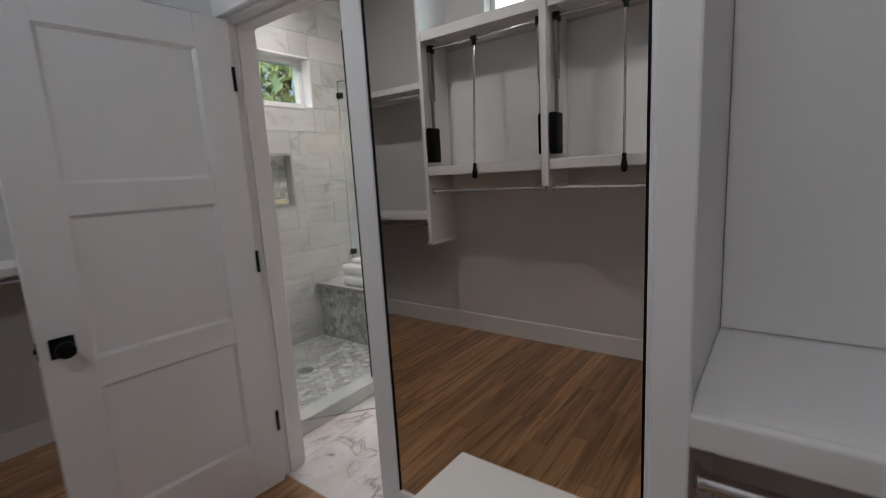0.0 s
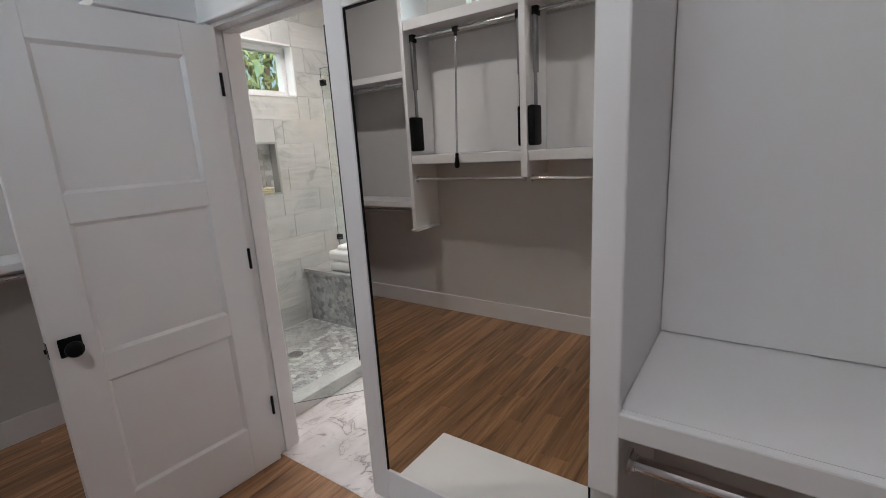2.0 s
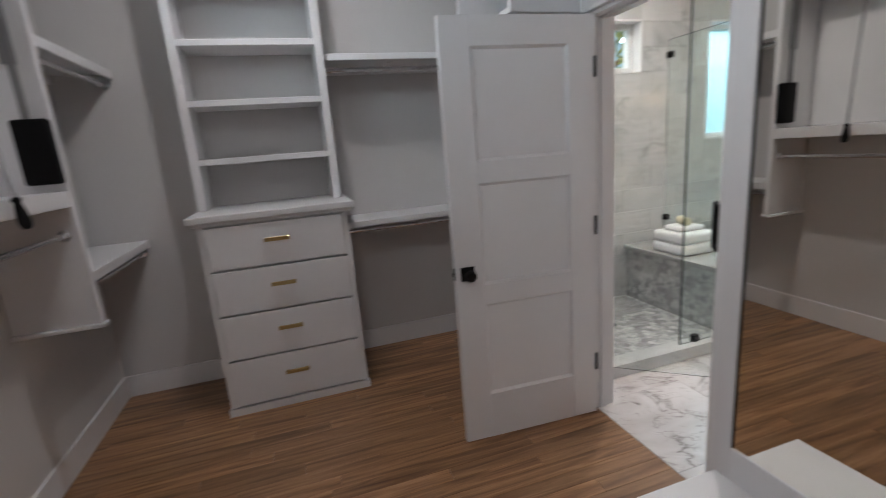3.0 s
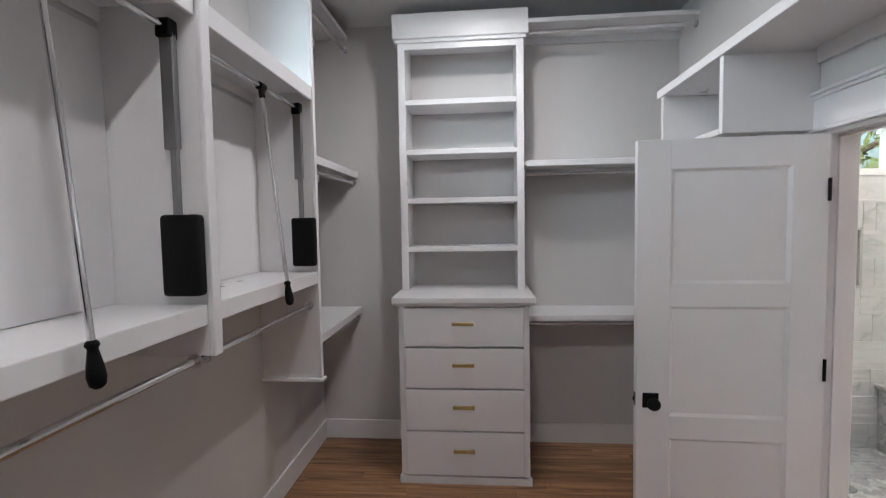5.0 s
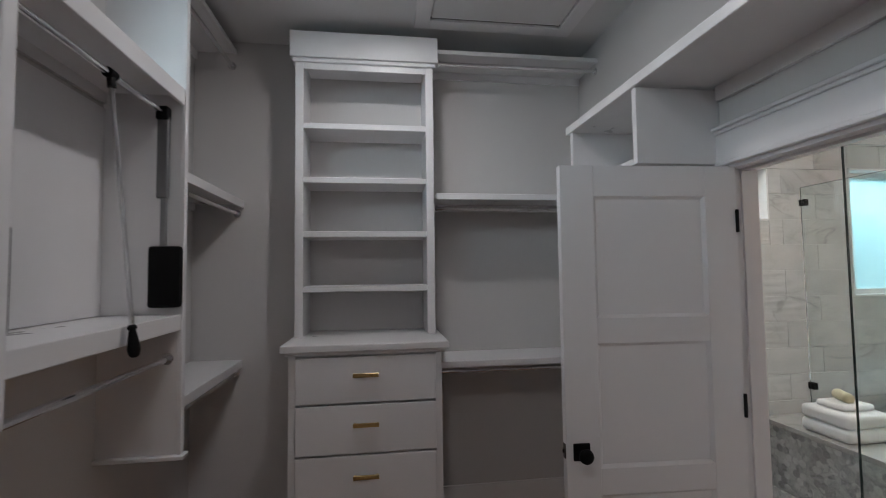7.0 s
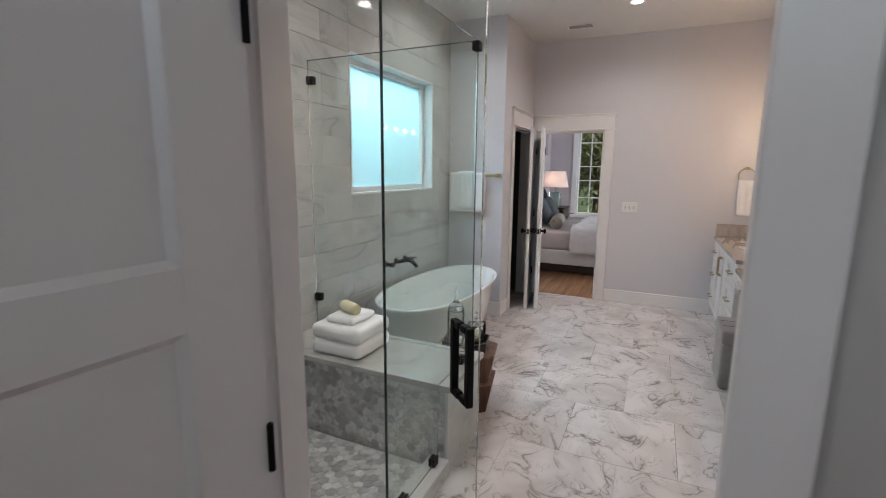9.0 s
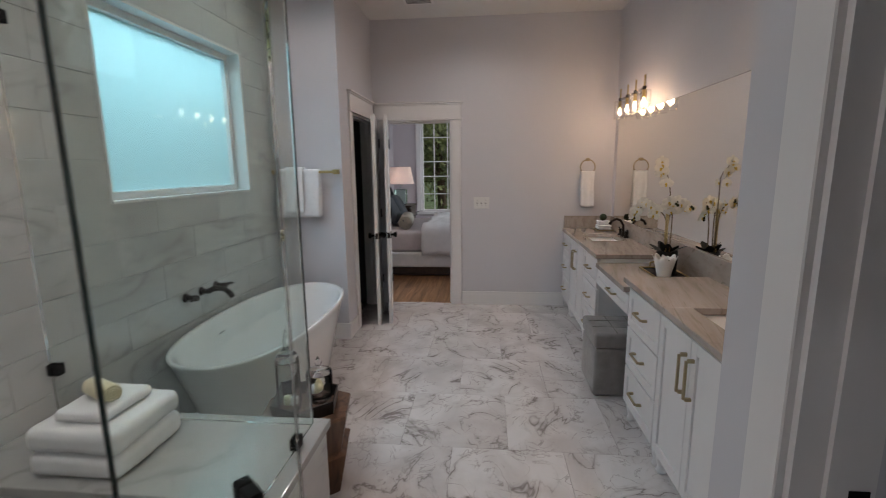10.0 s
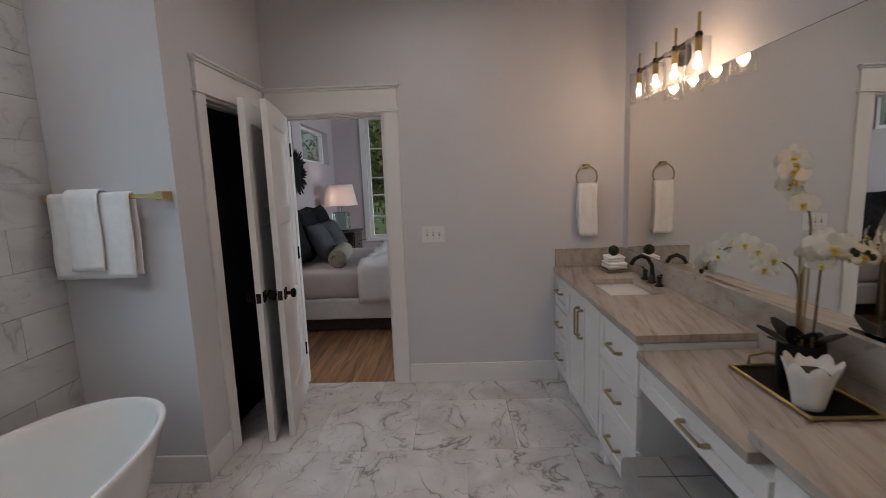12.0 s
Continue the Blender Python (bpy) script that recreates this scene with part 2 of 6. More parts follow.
def streaked():
    m, n, l, b = nodes_of("taupe_quartzite")
    p = where(n, l)
    rot = n.new("ShaderNodeMapping")
    rot.inputs["Rotation"].default_value = (0, 0, radians(12))
    l.new(p, rot.inputs[0])
    a = noise_node(n, l, rot.outputs[0], 2.2, 7, (1.0, 9, 5), 0.5)
    c = ramp(n, [(0.3, (0.29, 0.245, 0.22)), (0.47, (0.38, 0.335, 0.305)), (0.62, (0.43, 0.385, 0.355)), (0.8, (0.36, 0.315, 0.285))])
    l.new(a.outputs[0], c.inputs[0])
    s = noise_node(n, l, rot.outputs[0], 5.0, 5, (0.7, 14, 5), 1.0)
    sr = ramp(n, [(0.60, (1, 1, 1)), (0.68, (0.45, 0.4, 0.36))])
    l.new(s.outputs[0], sr.inputs[0])
    k = n.new("ShaderNodeMix")
    k.data_type, k.blend_type = "RGBA", "MULTIPLY"
    k.inputs[0].default_value = 0.45
    l.new(c.outputs[0], k.inputs[6])
    l.new(sr.outputs[0], k.inputs[7])
    l.new(k.outputs[2], b.inputs["Base Color"])
    b.inputs["Roughness"].default_value = 0.07
    return m


COUNTER = streaked()
GLASS = glass("clear_glass", (0.905, 0.965, 0.95), 0.0, 1.25)
EDGE = plain("dark_glass_edge", (0.015, 0.03, 0.028), 0.15, vary=0.2, relief=0.0)
PANE = glass("window_glass", (0.97, 1, 0.99), 0.0, 1.1)
m_, n_, l_, b_ = nodes_of("frosted_glass")
b_.inputs["Base Color"].default_value = (0.75, 0.93, 0.94, 1)
b_.inputs["Roughness"].default_value = 0.03
tr_ = n_.new("ShaderNodeBsdfTranslucent")
tr_.inputs[0].default_value = (0.60, 0.69, 0.70, 1)
mx_ = n_.new("ShaderNodeMixShader")
mx_.inputs[0].default_value = 0.86
l_.new(b_.outputs[0], mx_.inputs[1])
l_.new(tr_.outputs[0], mx_.inputs[2])
l_.new(mx_.outputs[0], n_["Material Output"].inputs[0])
FROST = m_
CLEAR = glass("clear_jar_glass", (0.98, 1, 1), 0.0, 1.25)
m_, n_, l_, b_ = nodes_of("thin_lamp_glass")
tp_ = n_.new("ShaderNodeBsdfTransparent")
gl_ = n_.new("ShaderNodeBsdfGlossy")
gl_.inputs["Roughness"].default_value = 0.02
lw_ = n_.new("ShaderNodeLayerWeight")
lw_.inputs[0].default_value = 0.3
fr_ = n_.new("ShaderNodeMath")
fr_.operation = "MULTIPLY_ADD"
fr_.inputs[1].default_value, fr_.inputs[2].default_value = 0.8, 0.05
l_.new(lw_.outputs["Facing"], fr_.inputs[0])
mx_ = n_.new("ShaderNodeMixShader")
l_.new(fr_.outputs[0], mx_.inputs[0])
l_.new(tp_.outputs[0], mx_.inputs[1])
l_.new(gl_.outputs[0], mx_.inputs[2])
l_.new(mx_.outputs[0], n_["Material Output"].inputs[0])
THIN = m_
m_, n_, l_, b_ = nodes_of("mirror_silver")
b_.inputs["Base Color"].default_value = (0.93, 0.915, 0.86, 1)
b_.inputs["Metallic"].default_value, b_.inputs["Roughness"].default_value = 1.0, 0.0
MIRROR = m_
m_, n_, l_, b_ = nodes_of("lit_shade_cloth")
b_.inputs["Base Color"].default_value = (0.80, 0.75, 0.74, 1)
b_.inputs["Roughness"].default_value = 0.9
tr_ = n_.new("ShaderNodeBsdfTranslucent")
tr_.inputs[0].default_value = (0.80, 0.72, 0.70, 1)
mx_ = n_.new("ShaderNodeMixShader")
mx_.inputs[0].default_value = 0.6
l_.new(b_.outputs[0], mx_.inputs[1])
l_.new(tr_.outputs[0], mx_.inputs[2])
l_.new(mx_.outputs[0], n_["Material Output"].inputs[0])
SHADE = m_
BULB = glow("bulb_filament_glow", (1.0, 0.66, 0.36), 11)
LED = glow("downlight_lens", (1.0, 0.95, 0.9), 12)
LEAF = plain("tree_leaves", (0.17, 0.20, 0.075), 0.5, vary=0.5, scale=3, grain=40, relief=0.2)
BARK = plain("bark", (0.09, 0.065, 0.045), 0.9, vary=0.3, scale=8, grain=60, relief=0.8)
GRASS = plain("grass_ground", (0.06, 0.09, 0.03), 0.95, vary=0.35, scale=1.2, grain=30, relief=0.6)
PETAL = plain("orchid_petal", (0.74, 0.72, 0.66), 0.6, vary=0.06, scale=30, grain=90, relief=0.1)
PETALY = plain("orchid_lip", (0.60, 0.42, 0.06), 0.6, vary=0.2, scale=50, relief=0.1)
STEM = plain("orchid_stem", (0.11, 0.075, 0.035), 0.6, vary=0.3, scale=20, relief=0.2)
DLEAF = plain("dark_orchid_leaf", (0.006, 0.008, 0.006), 0.85, vary=0.4, scale=14, relief=0.2)
POTM = plain("frosted_white_pot", (0.74, 0.74, 0.74), 0.3, vary=0.06, scale=20, relief=0.3)
MOSS = plain("moss_ball", (0.025, 0.035, 0.014), 0.95, vary=0.6, scale=60, grain=300, relief=1.0)


# building blocks
def bx(bm, x0, y0, z0, x1, y1, z1, b=0.0, seg=2):
    m = Matrix.Translation(((x0 + x1) / 2, (y0 + y1) / 2, (z0 + z1) / 2)) @ Matrix.Diagonal((abs(x1 - x0), abs(y1 - y0), abs(z1 - z0), 1))
    r = bmesh.ops.create_cube(bm, size=1, matrix=m)
    if b:
        es = {e for v in r["verts"] for e in v.link_edges}
        bmesh.ops.bevel(bm, geom=list(es), offset=b, segments=seg, affect="EDGES", profile=0.5)
    return bm


def box(*a, **k):
    return bx(bmesh.new(), *a, **k)


def rod(bm, p, q, r, r2=None, seg=16):
    p, q = Vector(p), Vector(q)
    d = q - p
    m = Matrix.Translation((p + q) / 2) @ d.to_track_quat("Z", "Y").to_matrix().to_4x4()
    bmesh.ops.create_cone(bm, cap_ends=True, segments=seg, radius1=r, radius2=r if r2 is None else r2, depth=d.length, matrix=m)
    return bm


def rodm(*a, **k):
    return rod(bmesh.new(), *a, **k)


def ball(bm, c, r, sx=1, sy=1, sz=1, u=16, v=10):
    bmesh.ops.create_uvsphere(bm, u_segments=u, v_segments=v, radius=r, matrix=Matrix.Translation(c) @ Matrix.Diagonal((sx, sy, sz, 1)))
    return bm


def lathe(bm, c, prof, seg=24, ex=1.0, ey=1.0):
    """A body of revolution from (radius, height) pairs."""
    rings = []
    for r, z in prof:
        rings.append([bm.verts.new((c[0] + ex * r * math.cos(2 * math.pi * k / seg), c[1] + ey * r * math.sin(2 * math.pi * k / seg), c[2] + z)) for k in range(seg)])
    for a, b in zip(rings, rings[1:]):
        for k in range(seg):
            bm.faces.new((a[k], a[(k + 1) % seg], b[(k + 1) % seg], b[k]))
    if prof[0][0] > 1e-4:
        bm.faces.new(rings[0][::-1])
    if prof[-1][0] > 1e-4:
        bm.faces.new(rings[-1])
    return bm


def tube(bm, pts, r, seg=8):
    pts = [Vector(p) for p in pts]
    rings = []
    up = Vector((0.3, 0.2, 0.93))
    for k, p in enumerate(pts):
        d = (pts[min(k + 1, len(pts) - 1)] - pts[max(k - 1, 0)]).normalized()
        a = d.cross(up)
        a = a.normalized() if a.length > 1e-3 else d.orthogonal().normalized()
        b2 = d.cross(a)
        rr = r[k] if isinstance(r, (list, tuple)) else r
        rings.append([bm.verts.new(p + rr * (a * math.cos(2 * math.pi * j / seg) + b2 * math.sin(2 * math.pi * j / seg))) for j in range(seg)])
    for a, b2 in zip(rings, rings[1:]):
        for j in range(seg):
            bm.faces.new((a[j], a[(j + 1) % seg], b2[(j + 1) % seg], b2[j]))
    bm.faces.new(rings[0][::-1])
    bm.faces.new(rings[-1])
    return bm


def obj(name, bm, mat, smooth=False):
    bmesh.ops.recalc_face_normals(bm, faces=bm.faces)
    me = bpy.data.meshes.new(name)
    bm.to_mesh(me)
    bm.free()
    me.materials.append(mat)
    if smooth:
        for f in me.polygons:
            f.use_smooth = True
    return new(name, me)


def adopt(ob, parent):
    ob.parent = parent
    root = parent
    m = Matrix.Identity(4)
    chain = []
    while root:
        chain.append(root)
        root = root.parent
    for o in reversed(chain):
        m = m @ o.matrix_parent_inverse @ o.matrix_basis
    ob.matrix_parent_inverse = m.inverted()
    return ob


def part(name, bm, mat, parent, label="", smooth=False):
    ob = adopt(obj(name, bm, mat, smooth), parent)
    return tagged(ob, label) if label else ob


def thing(name, at, label, category, group="", kind=""):
    e = new(name)
    e.empty_display_size = 0.05
    e.matrix_basis = Matrix.Translation(at)
    return tagged(e, label, category, group, kind)


def structure(name, bm, mat, label="", smooth=False):
    return tagged(obj(name, bm, mat, smooth), label, kind="structure")


def holed(axis, a0, a1, u0, u1, z0, z1, holes=()):
    """A wall slab between a0 and a1 across its axis, along u, with openings (u0, u1, z0, z1)."""
    bm = bmesh.new()
    us = sorted({u0, u1, *[h[k] for h in holes for k in (0, 1)]})
    zs = sorted({z0, z1, *[h[k] for h in holes for k in (2, 3)]})
    for ua, ub in zip(us, us[1:]):
        runs = []
        for za, zb in zip(zs, zs[1:]):
            cu, cz = (ua + ub) / 2, (za + zb) / 2
            if any(h[0] < cu < h[1] and h[2] < cz < h[3] for h in holes):
                continue
            if runs and abs(runs[-1][1] - za) < 1e-6:
                runs[-1][1] = zb
            else:
                runs.append([za, zb])
        for za, zb in runs:
            if axis == "x":
                bx(bm, a0, ua, za, a1, ub, zb)
            else:
                bx(bm, ua, a0, za, ub, a1, zb)
    return bm


# the shell of the rooms
CW, CN, CS, CH = -2.71, 1.43, -3.2, 3.2
BE, BN, BS, BH, TWX = 5.22, 1.41, -1.81, 3.1, 4.05
DOOR = (-0.797, 0.005, 0.0, 2.06)
W1 = (0.86, 1.52, 2.0, 2.40)
FW = (2.27, 3.60, 1.395, 2.40)
WW = (-1.62, 0.06, 2.52, 3.06)
NICHE_BACK = 1.5
BW = ((5.95, 7.11, 1.95, 2.42), (7.33, 7.97, 1.95, 2.42), (8.35, 9.7, 1.93, 2.45))

structure("floor_closet", box(CW - 0.1, CS - 0.1, -0.2, 0.02, CN + 0.02, -0.012), DARKWOOD, "dark subfloor under oak strips")
structure("wall_west", holed("x", CW - 0.18, CW, CS, CN, 0, CH, [WW]), WALL, "light grey painted closet wall with a high window")
structure("wall_south", box(CW, CS - 0.12, 0, 0.0, CS, CH), WALL, "light grey painted closet wall")
structure("wall_north_closet", box(CW - 0.18, CN, 0, 0.0, CN + 0.17, CH), WALL, "light grey painted closet end wall")
structure("wall_partition", holed("x", 0.0, 0.118, CS, CN + 0.17, 0, CH + 0.1, [DOOR]), WALL, "painted wall between closet and bathroom with a doorway")
structure("ceiling_closet", box(CW - 0.18, CS - 0.12, CH, 0.0, CN + 0.17, CH + 0.12), CEIL, "flat off-white closet ceiling")
structure("ceiling_bath", box(0.118, BS - 0.12, BH, BE + 0.12, BN + 0.19, BH + 0.12), CEIL, "flat off-white bathroom ceiling")
wall_bn = structure("wall_north_bath", holed("y", BN + 0.012, BN + 0.19, 0.118, TWX + 0.12, 0, BH, [W1, FW, (0.916, 1.259, 1.191, 1.622)]), GROUT, "grey grouted backing of the tiled window wall")
structure("wall_towel", box(TWX, 0.91, 0, TWX + 0.12, BN + 0.012, BH), BWALL, "pale lilac-grey painted wall beside the tub")
structure("wall_water_closet", holed("y", 0.79, 0.91, TWX, BE, 0, BH, [(4.385, 5.14, 0, 2.06)]), BWALL, "pale lilac-grey painted wall with a doorway")
structure("wall_east", holed("x", BE, BE + 0.12, BS - 0.12, 2.9, 0, BH, [(-0.075, 0.665, 0, 2.06)]), BWALL, "pale lilac-grey painted end wall with the bedroom doorway")
structure("wall_south_bath", box(0.118, BS - 0.12, 0, BE, BS, BH), BWALL, "pale lilac-grey painted wall behind the vanity")
structure("wall_bath_face", holed("x", 0.118, 0.126, BS, 0.2, 0, BH, [DOOR]), BWALL, "pale lilac-grey bathroom side of the partition")
# the linen closet that closes the vanity recess
structure("wall_linen_side", box(1.08, BS, 0, 1.20, -1.01, BH), BWALL, "pale lilac-grey painted wall end beside the vanity")
structure("wall_linen_front", holed("y", -1.145, -1.01, 0.126, 1.08, 0, BH, [(0.255, 0.945, 0, 2.06)]), BWALL, "pale lilac-grey painted wall with a doorway")
# the unlit closet behind the second door, its darkness put into the surface colour
structure("wall_dark_back", holed("x", TWX + 0.12, TWX + 0.13, 0.91, 2.78, 0, BH, []), UNLIT_SHADE)
structure("wall_dark_north", box(TWX + 0.13, 2.78, 0, BE, 2.9, BH), UNLIT_SHADE)
structure("wall_dark_east", box(BE - 0.012, 0.91, 0, BE - 0.002, 2.78, BH), UNLIT_SHADE)
structure("wall_dark_south", holed("y", 0.91, 0.92, TWX + 0.13, BE - 0.012, 0, BH, [(4.385, 5.14, 0, 2.06)]), UNLIT_SHADE)
structure("ceiling_dark", box(TWX, BN + 0.19, BH, BE + 0.12, 2.9, BH + 0.12), UNLIT_SHADE)
structure("floor_dark", box(TWX + 0.12, 0.91, -0.02, BE, 2.9, 0.0), UNLIT_SHADE)
# bedroom shell
structure("floor_bedroom", box(BE + 0.02, -3.6, -0.2, 10.2, 1.75, -0.012), DARKWOOD, "subfloor of the bedroom")
structure("wall_bedroom_north", holed("y", 1.55, 1.73, BE + 0.12, 10.2, 0, 3.0, BW), BEDWALL, "mauve-grey bedroom wall with three high windows")
structure("wall_bedroom_east", holed("x", 10.0, 10.16, -3.6, 1.55, 0, 3.0, [(0.1, 0.95, 0.62, 2.75)]), BEDWALL, "mauve-grey bedroom wall with a sash window")
# out of view; the opening is made up to let the fill lamp in
structure("wall_bedroom_south", holed("y", -3.6, -3.48, BE + 0.12, 10.0, 0, 3.0, [(6.7, 8.5, 0.8, 2.4)]), BEDWALL, "unseen mauve-grey bedroom wall with an opening added for fill light")
structure("wall_bedroom_west", box(BE + 0.12, -3.48, 0, BE + 0.132, -0.2, 3.0), BEDWALL, "mauve-grey bedroom wall")
structure("ceiling_bedroom", box(BE + 0.12, -3.6, 3.0, 10.2, 1.73, 3.1), CEIL, "white bedroom ceiling")
floor_b = structure("floor_bath", box(0.02, BS - 0.1, -0.2, BE + 0.02, BN + 0.19, -0.012), GROUT, "grey grout bed under marble tiles")


# baseboards and casings
def baseboard(x0, y0, x1, y1, side, h=0.15):
    """A skirting from (x0, y0) to (x1, y1), standing out to the given side."""
    bm = bmesh.new()
    t = 0.016
    sx, sy = side
    bx(bm, min(x0, x1) + min(0, sx * t), min(y0, y1) + min(0, sy * t), 0, max(x0, x1) + max(0, sx * t), max(y0, y1) + max(0, sy * t), h, 0.003, 1)
    structure("baseboard", bm, WHITE, "white painted skirting board")


baseboard(CW, CS, CW, CN, (1, 0))
baseboard(CW + 0.016, CN, -2.0, CN, (0, -1))
baseboard(-1.13, CN, -0.0, CN, (0, -1))
baseboard(0, 0.075, 0, CN - 0.016, (-1, 0))
baseboard(0, -0.99, 0, -0.843, (-1, 0))
baseboard(0, CS, 0, -1.785, (-1, 0))
baseboard(BE, -1.33, BE, -0.185, (-1, 0))
baseboard(TWX, 0.79, TWX, 1.405, (-1, 0))
baseboard(TWX - 0.016, 0.79, 4.285, 0.79, (0, -1))
baseboard(1.05, -1.01, 1.20, -1.01, (0, 1))
baseboard(BE + 0.12, 1.55, 10.0, 1.55, (0, -1))
baseboard(10.0, -3.4, 10.0, 1.534, (-1, 0))


def casing(axis, face, out, u0, u1, top=2.06, w=0.105, head=0.19, ends=(1, 1), reveal=None):
    """Flat side casings, a taller head board and a small crown round a doorway. out: the side the trim stands out to."""
    def slab(bm, a, b, za, zb, t, bev=0.003):
        lo, hi = sorted((face, face + out * t))
        if axis == "x":
            bx(bm, lo, a, za, hi, b, zb, bev, 1)
        else:
            bx(bm, a, lo, za, b, hi, zb, bev, 1)
    bm = bmesh.new()
    if ends[0]:
        slab(bm, u0 - w, u0, 0, top, 0.02)
    if ends[1]:
        slab(bm, u1, u1 + w, 0, top, 0.02)
    structure("trim", bm, WHITE, "white painted door casing")
    bm = bmesh.new()
    a, b = u0 - (w if ends[0] else 0), u1 + (w if ends[1] else 0)
    ea, eb = (0.022 if ends[0] else 0), (0.022 if ends[1] else 0)
    slab(bm, a - ea * 0.6, b + eb * 0.6, top, top + 0.018, 0.032)
    slab(bm, a, b, top + 0.018, top + head - 0.03, 0.024)
    slab(bm, a - ea * 0.5, b + eb * 0.5, top + head - 0.03, top + head - 0.015, 0.034)
    slab(bm, a - ea, b + eb, top + head - 0.015, top + head, 0.046)
    structure("trim", bm, WHITE, "white painted door head with a stepped crown")


def jamb(axis, f0, f1, u0, u1, top=2.06, t=0.016):
    bm = bmesh.new()
    for a, b, za, zb in ((u0, u0 + t, 0, top), (u1 - t, u1, 0, top), (u0 + t, u1 - t, top - t, top)):
        if axis == "x":
            bx(bm, f0, a, za, f1, b, zb)
        else:
            bx(bm, a, f0, za, b, f1, zb)
    m = (f0 + f1) / 2
    for a, b, za, zb in ((u0 + t, u0 + t + 0.011, 0, top - t), (u1 - t - 0.011, u1 - t, 0, top - t), (u0 + t, u1 - t, top - t - 0.011, top - t)):
        if axis == "x":
            bx(bm, m - 0.018, a, za, m + 0.018, b, zb)
        else:
            bx(bm, a, m - 0.018, za, b, m + 0.018, zb)
    structure("trim", bm, WHITE, "white painted door jamb with a stop")


casing("x", 0.0, -1, -0.757, -0.011, w=0.084, head=0.17)
casing("x", 0.126, 1, DOOR[0], DOOR[1])
jamb("x", -0.004, 0.13, DOOR[0], DOOR[1])
casing("x", BE, -1, -0.075, 0.665, ends=(1, 1))
jamb("x", BE - 0.004, BE + 0.124, -0.075, 0.665)
casing("y", 0.79, -1, 4.385, 5.14, w=0.09, ends=(1, 0))
bm = box(5.14, 0.77, 0, 5.196, 0.79, 2.06)
structure("trim", bm, WHITE, "white painted door casing")
jamb("y", 0.786, 0.914, 4.385, 5.14)
casing("y", -1.01, 1, 0.255, 0.945, w=0.10)
jamb("y", -1.149, -1.006, 0.255, 0.945)


# doors: three-panel leaves, hung at a hinge line
def panel_leaf(name, w, h, hinge, angle, label, knob_side=1, category="door"):
    """A leaf w wide from its hinge line along local +x, turned by angle degrees about it."""
    d = thing(name, hinge, label, category)
    d.matrix_basis = pose(*hinge, 0, 0, angle)
    bm = bmesh.new()
    t = 0.036
    st, z0 = 0.14, 0.006
    zs = [0.25, 0.735, 0.835, 1.325, 1.425, h - 0.125]
    bx(bm, 0, 0, z0, st, t, h, 0.002, 1)
    bx(bm, w - st, 0, z0, w, t, h, 0.002, 1)
    for a, b in ((z0, zs[0]), (zs[1], zs[2]), (zs[3], zs[4]), (zs[5], h)):
        bx(bm, st, 0.0004, a, w - st, t - 0.0004, b)
    ob = obj("frame", bm, WHITE)
    ob.parent = d
    for a, b in ((zs[0], zs[1]), (zs[2], zs[3]), (zs[4], zs[5])):
        bm = box(st, 0.013, a, w - st, t - 0.013, b)
        ob = obj("panel", bm, WHITE)
        ob.parent = d
        bm = bmesh.new()
        for y0, y1 in ((0.0006, 0.0128), (t - 0.0006, t - 0.0128)):
            o = [bm.verts.new((px, y0, pz)) for px, pz in ((st, a), (w - st, a), (w - st, b), (st, b))]
            i = [bm.verts.new((px, y1, pz)) for px, pz in ((st + 0.013, a + 0.013), (w - st - 0.013, a + 0.013), (w - st - 0.013, b - 0.013), (st + 0.013, b - 0.013))]
            for k in range(4):
                bm.faces.new((o[k], o[(k + 1) % 4], i[(k + 1) % 4], i[k]))
        ob = obj("panel_moulding", bm, WHITE)
        ob.parent = d
    kz = 0.905
    for s, y in ((-1, 0.0), (1, t)):
        bm = bmesh.new()
        bx(bm, w - 0.095, min(y, y + s * 0.008), kz - 0.034, w - 0.027, max(y, y + s * 0.008), kz + 0.034, 0.003, 1)
        rod(bm, (w - 0.061, y + s * 0.006, kz), (w - 0.061, y + s * 0.035, kz), 0.011)
        ob = tagged(obj("knob_rose", bm, BLACK), "square matte black rose")
        ob.parent = d
        bm = bmesh.new()
        prof = [(0.012, 0.0), (0.024, 0.006), (0.029, 0.016), (0.027, 0.026), (0.016, 0.032)]
        lathe(bm, (0, 0, 0), prof, 20)
        bmesh.ops.rotate(bm, verts=bm.verts, matrix=Matrix.Rotation(radians(-90 * s), 3, "X"))
        bmesh.ops.translate(bm, verts=bm.verts, vec=(w - 0.061, y + s * 0.033, kz))
        ob = tagged(obj("knob", bm, BLACK, True), "round matte black knob")
        ob.parent = d
    bm = box(w - 0.001, 0.005, kz - 0.029, w + 0.002, t - 0.005, kz + 0.029, 0.001, 1)
    bx(bm, w, 0.013, kz - 0.009, w + 0.009, t - 0.013, kz + 0.009, 0.003, 1)
    ob = obj("latch_plate", bm, BRONZE)
    ob.parent = d
    for z in (0.312, 1.06, 1.816):
        bm = bmesh.new()
        rod(bm, (0.004, t + 0.005, z - 0.047), (0.004, t + 0.005, z + 0.047), 0.0065, seg=12)
        bx(bm, -0.004, t * 0.2, z - 0.045, -0.001, t + 0.003, z + 0.045)
        ob = tagged(obj("hinge", bm, BLACK), "matte black butt hinge")
        ob.parent = d
    return d


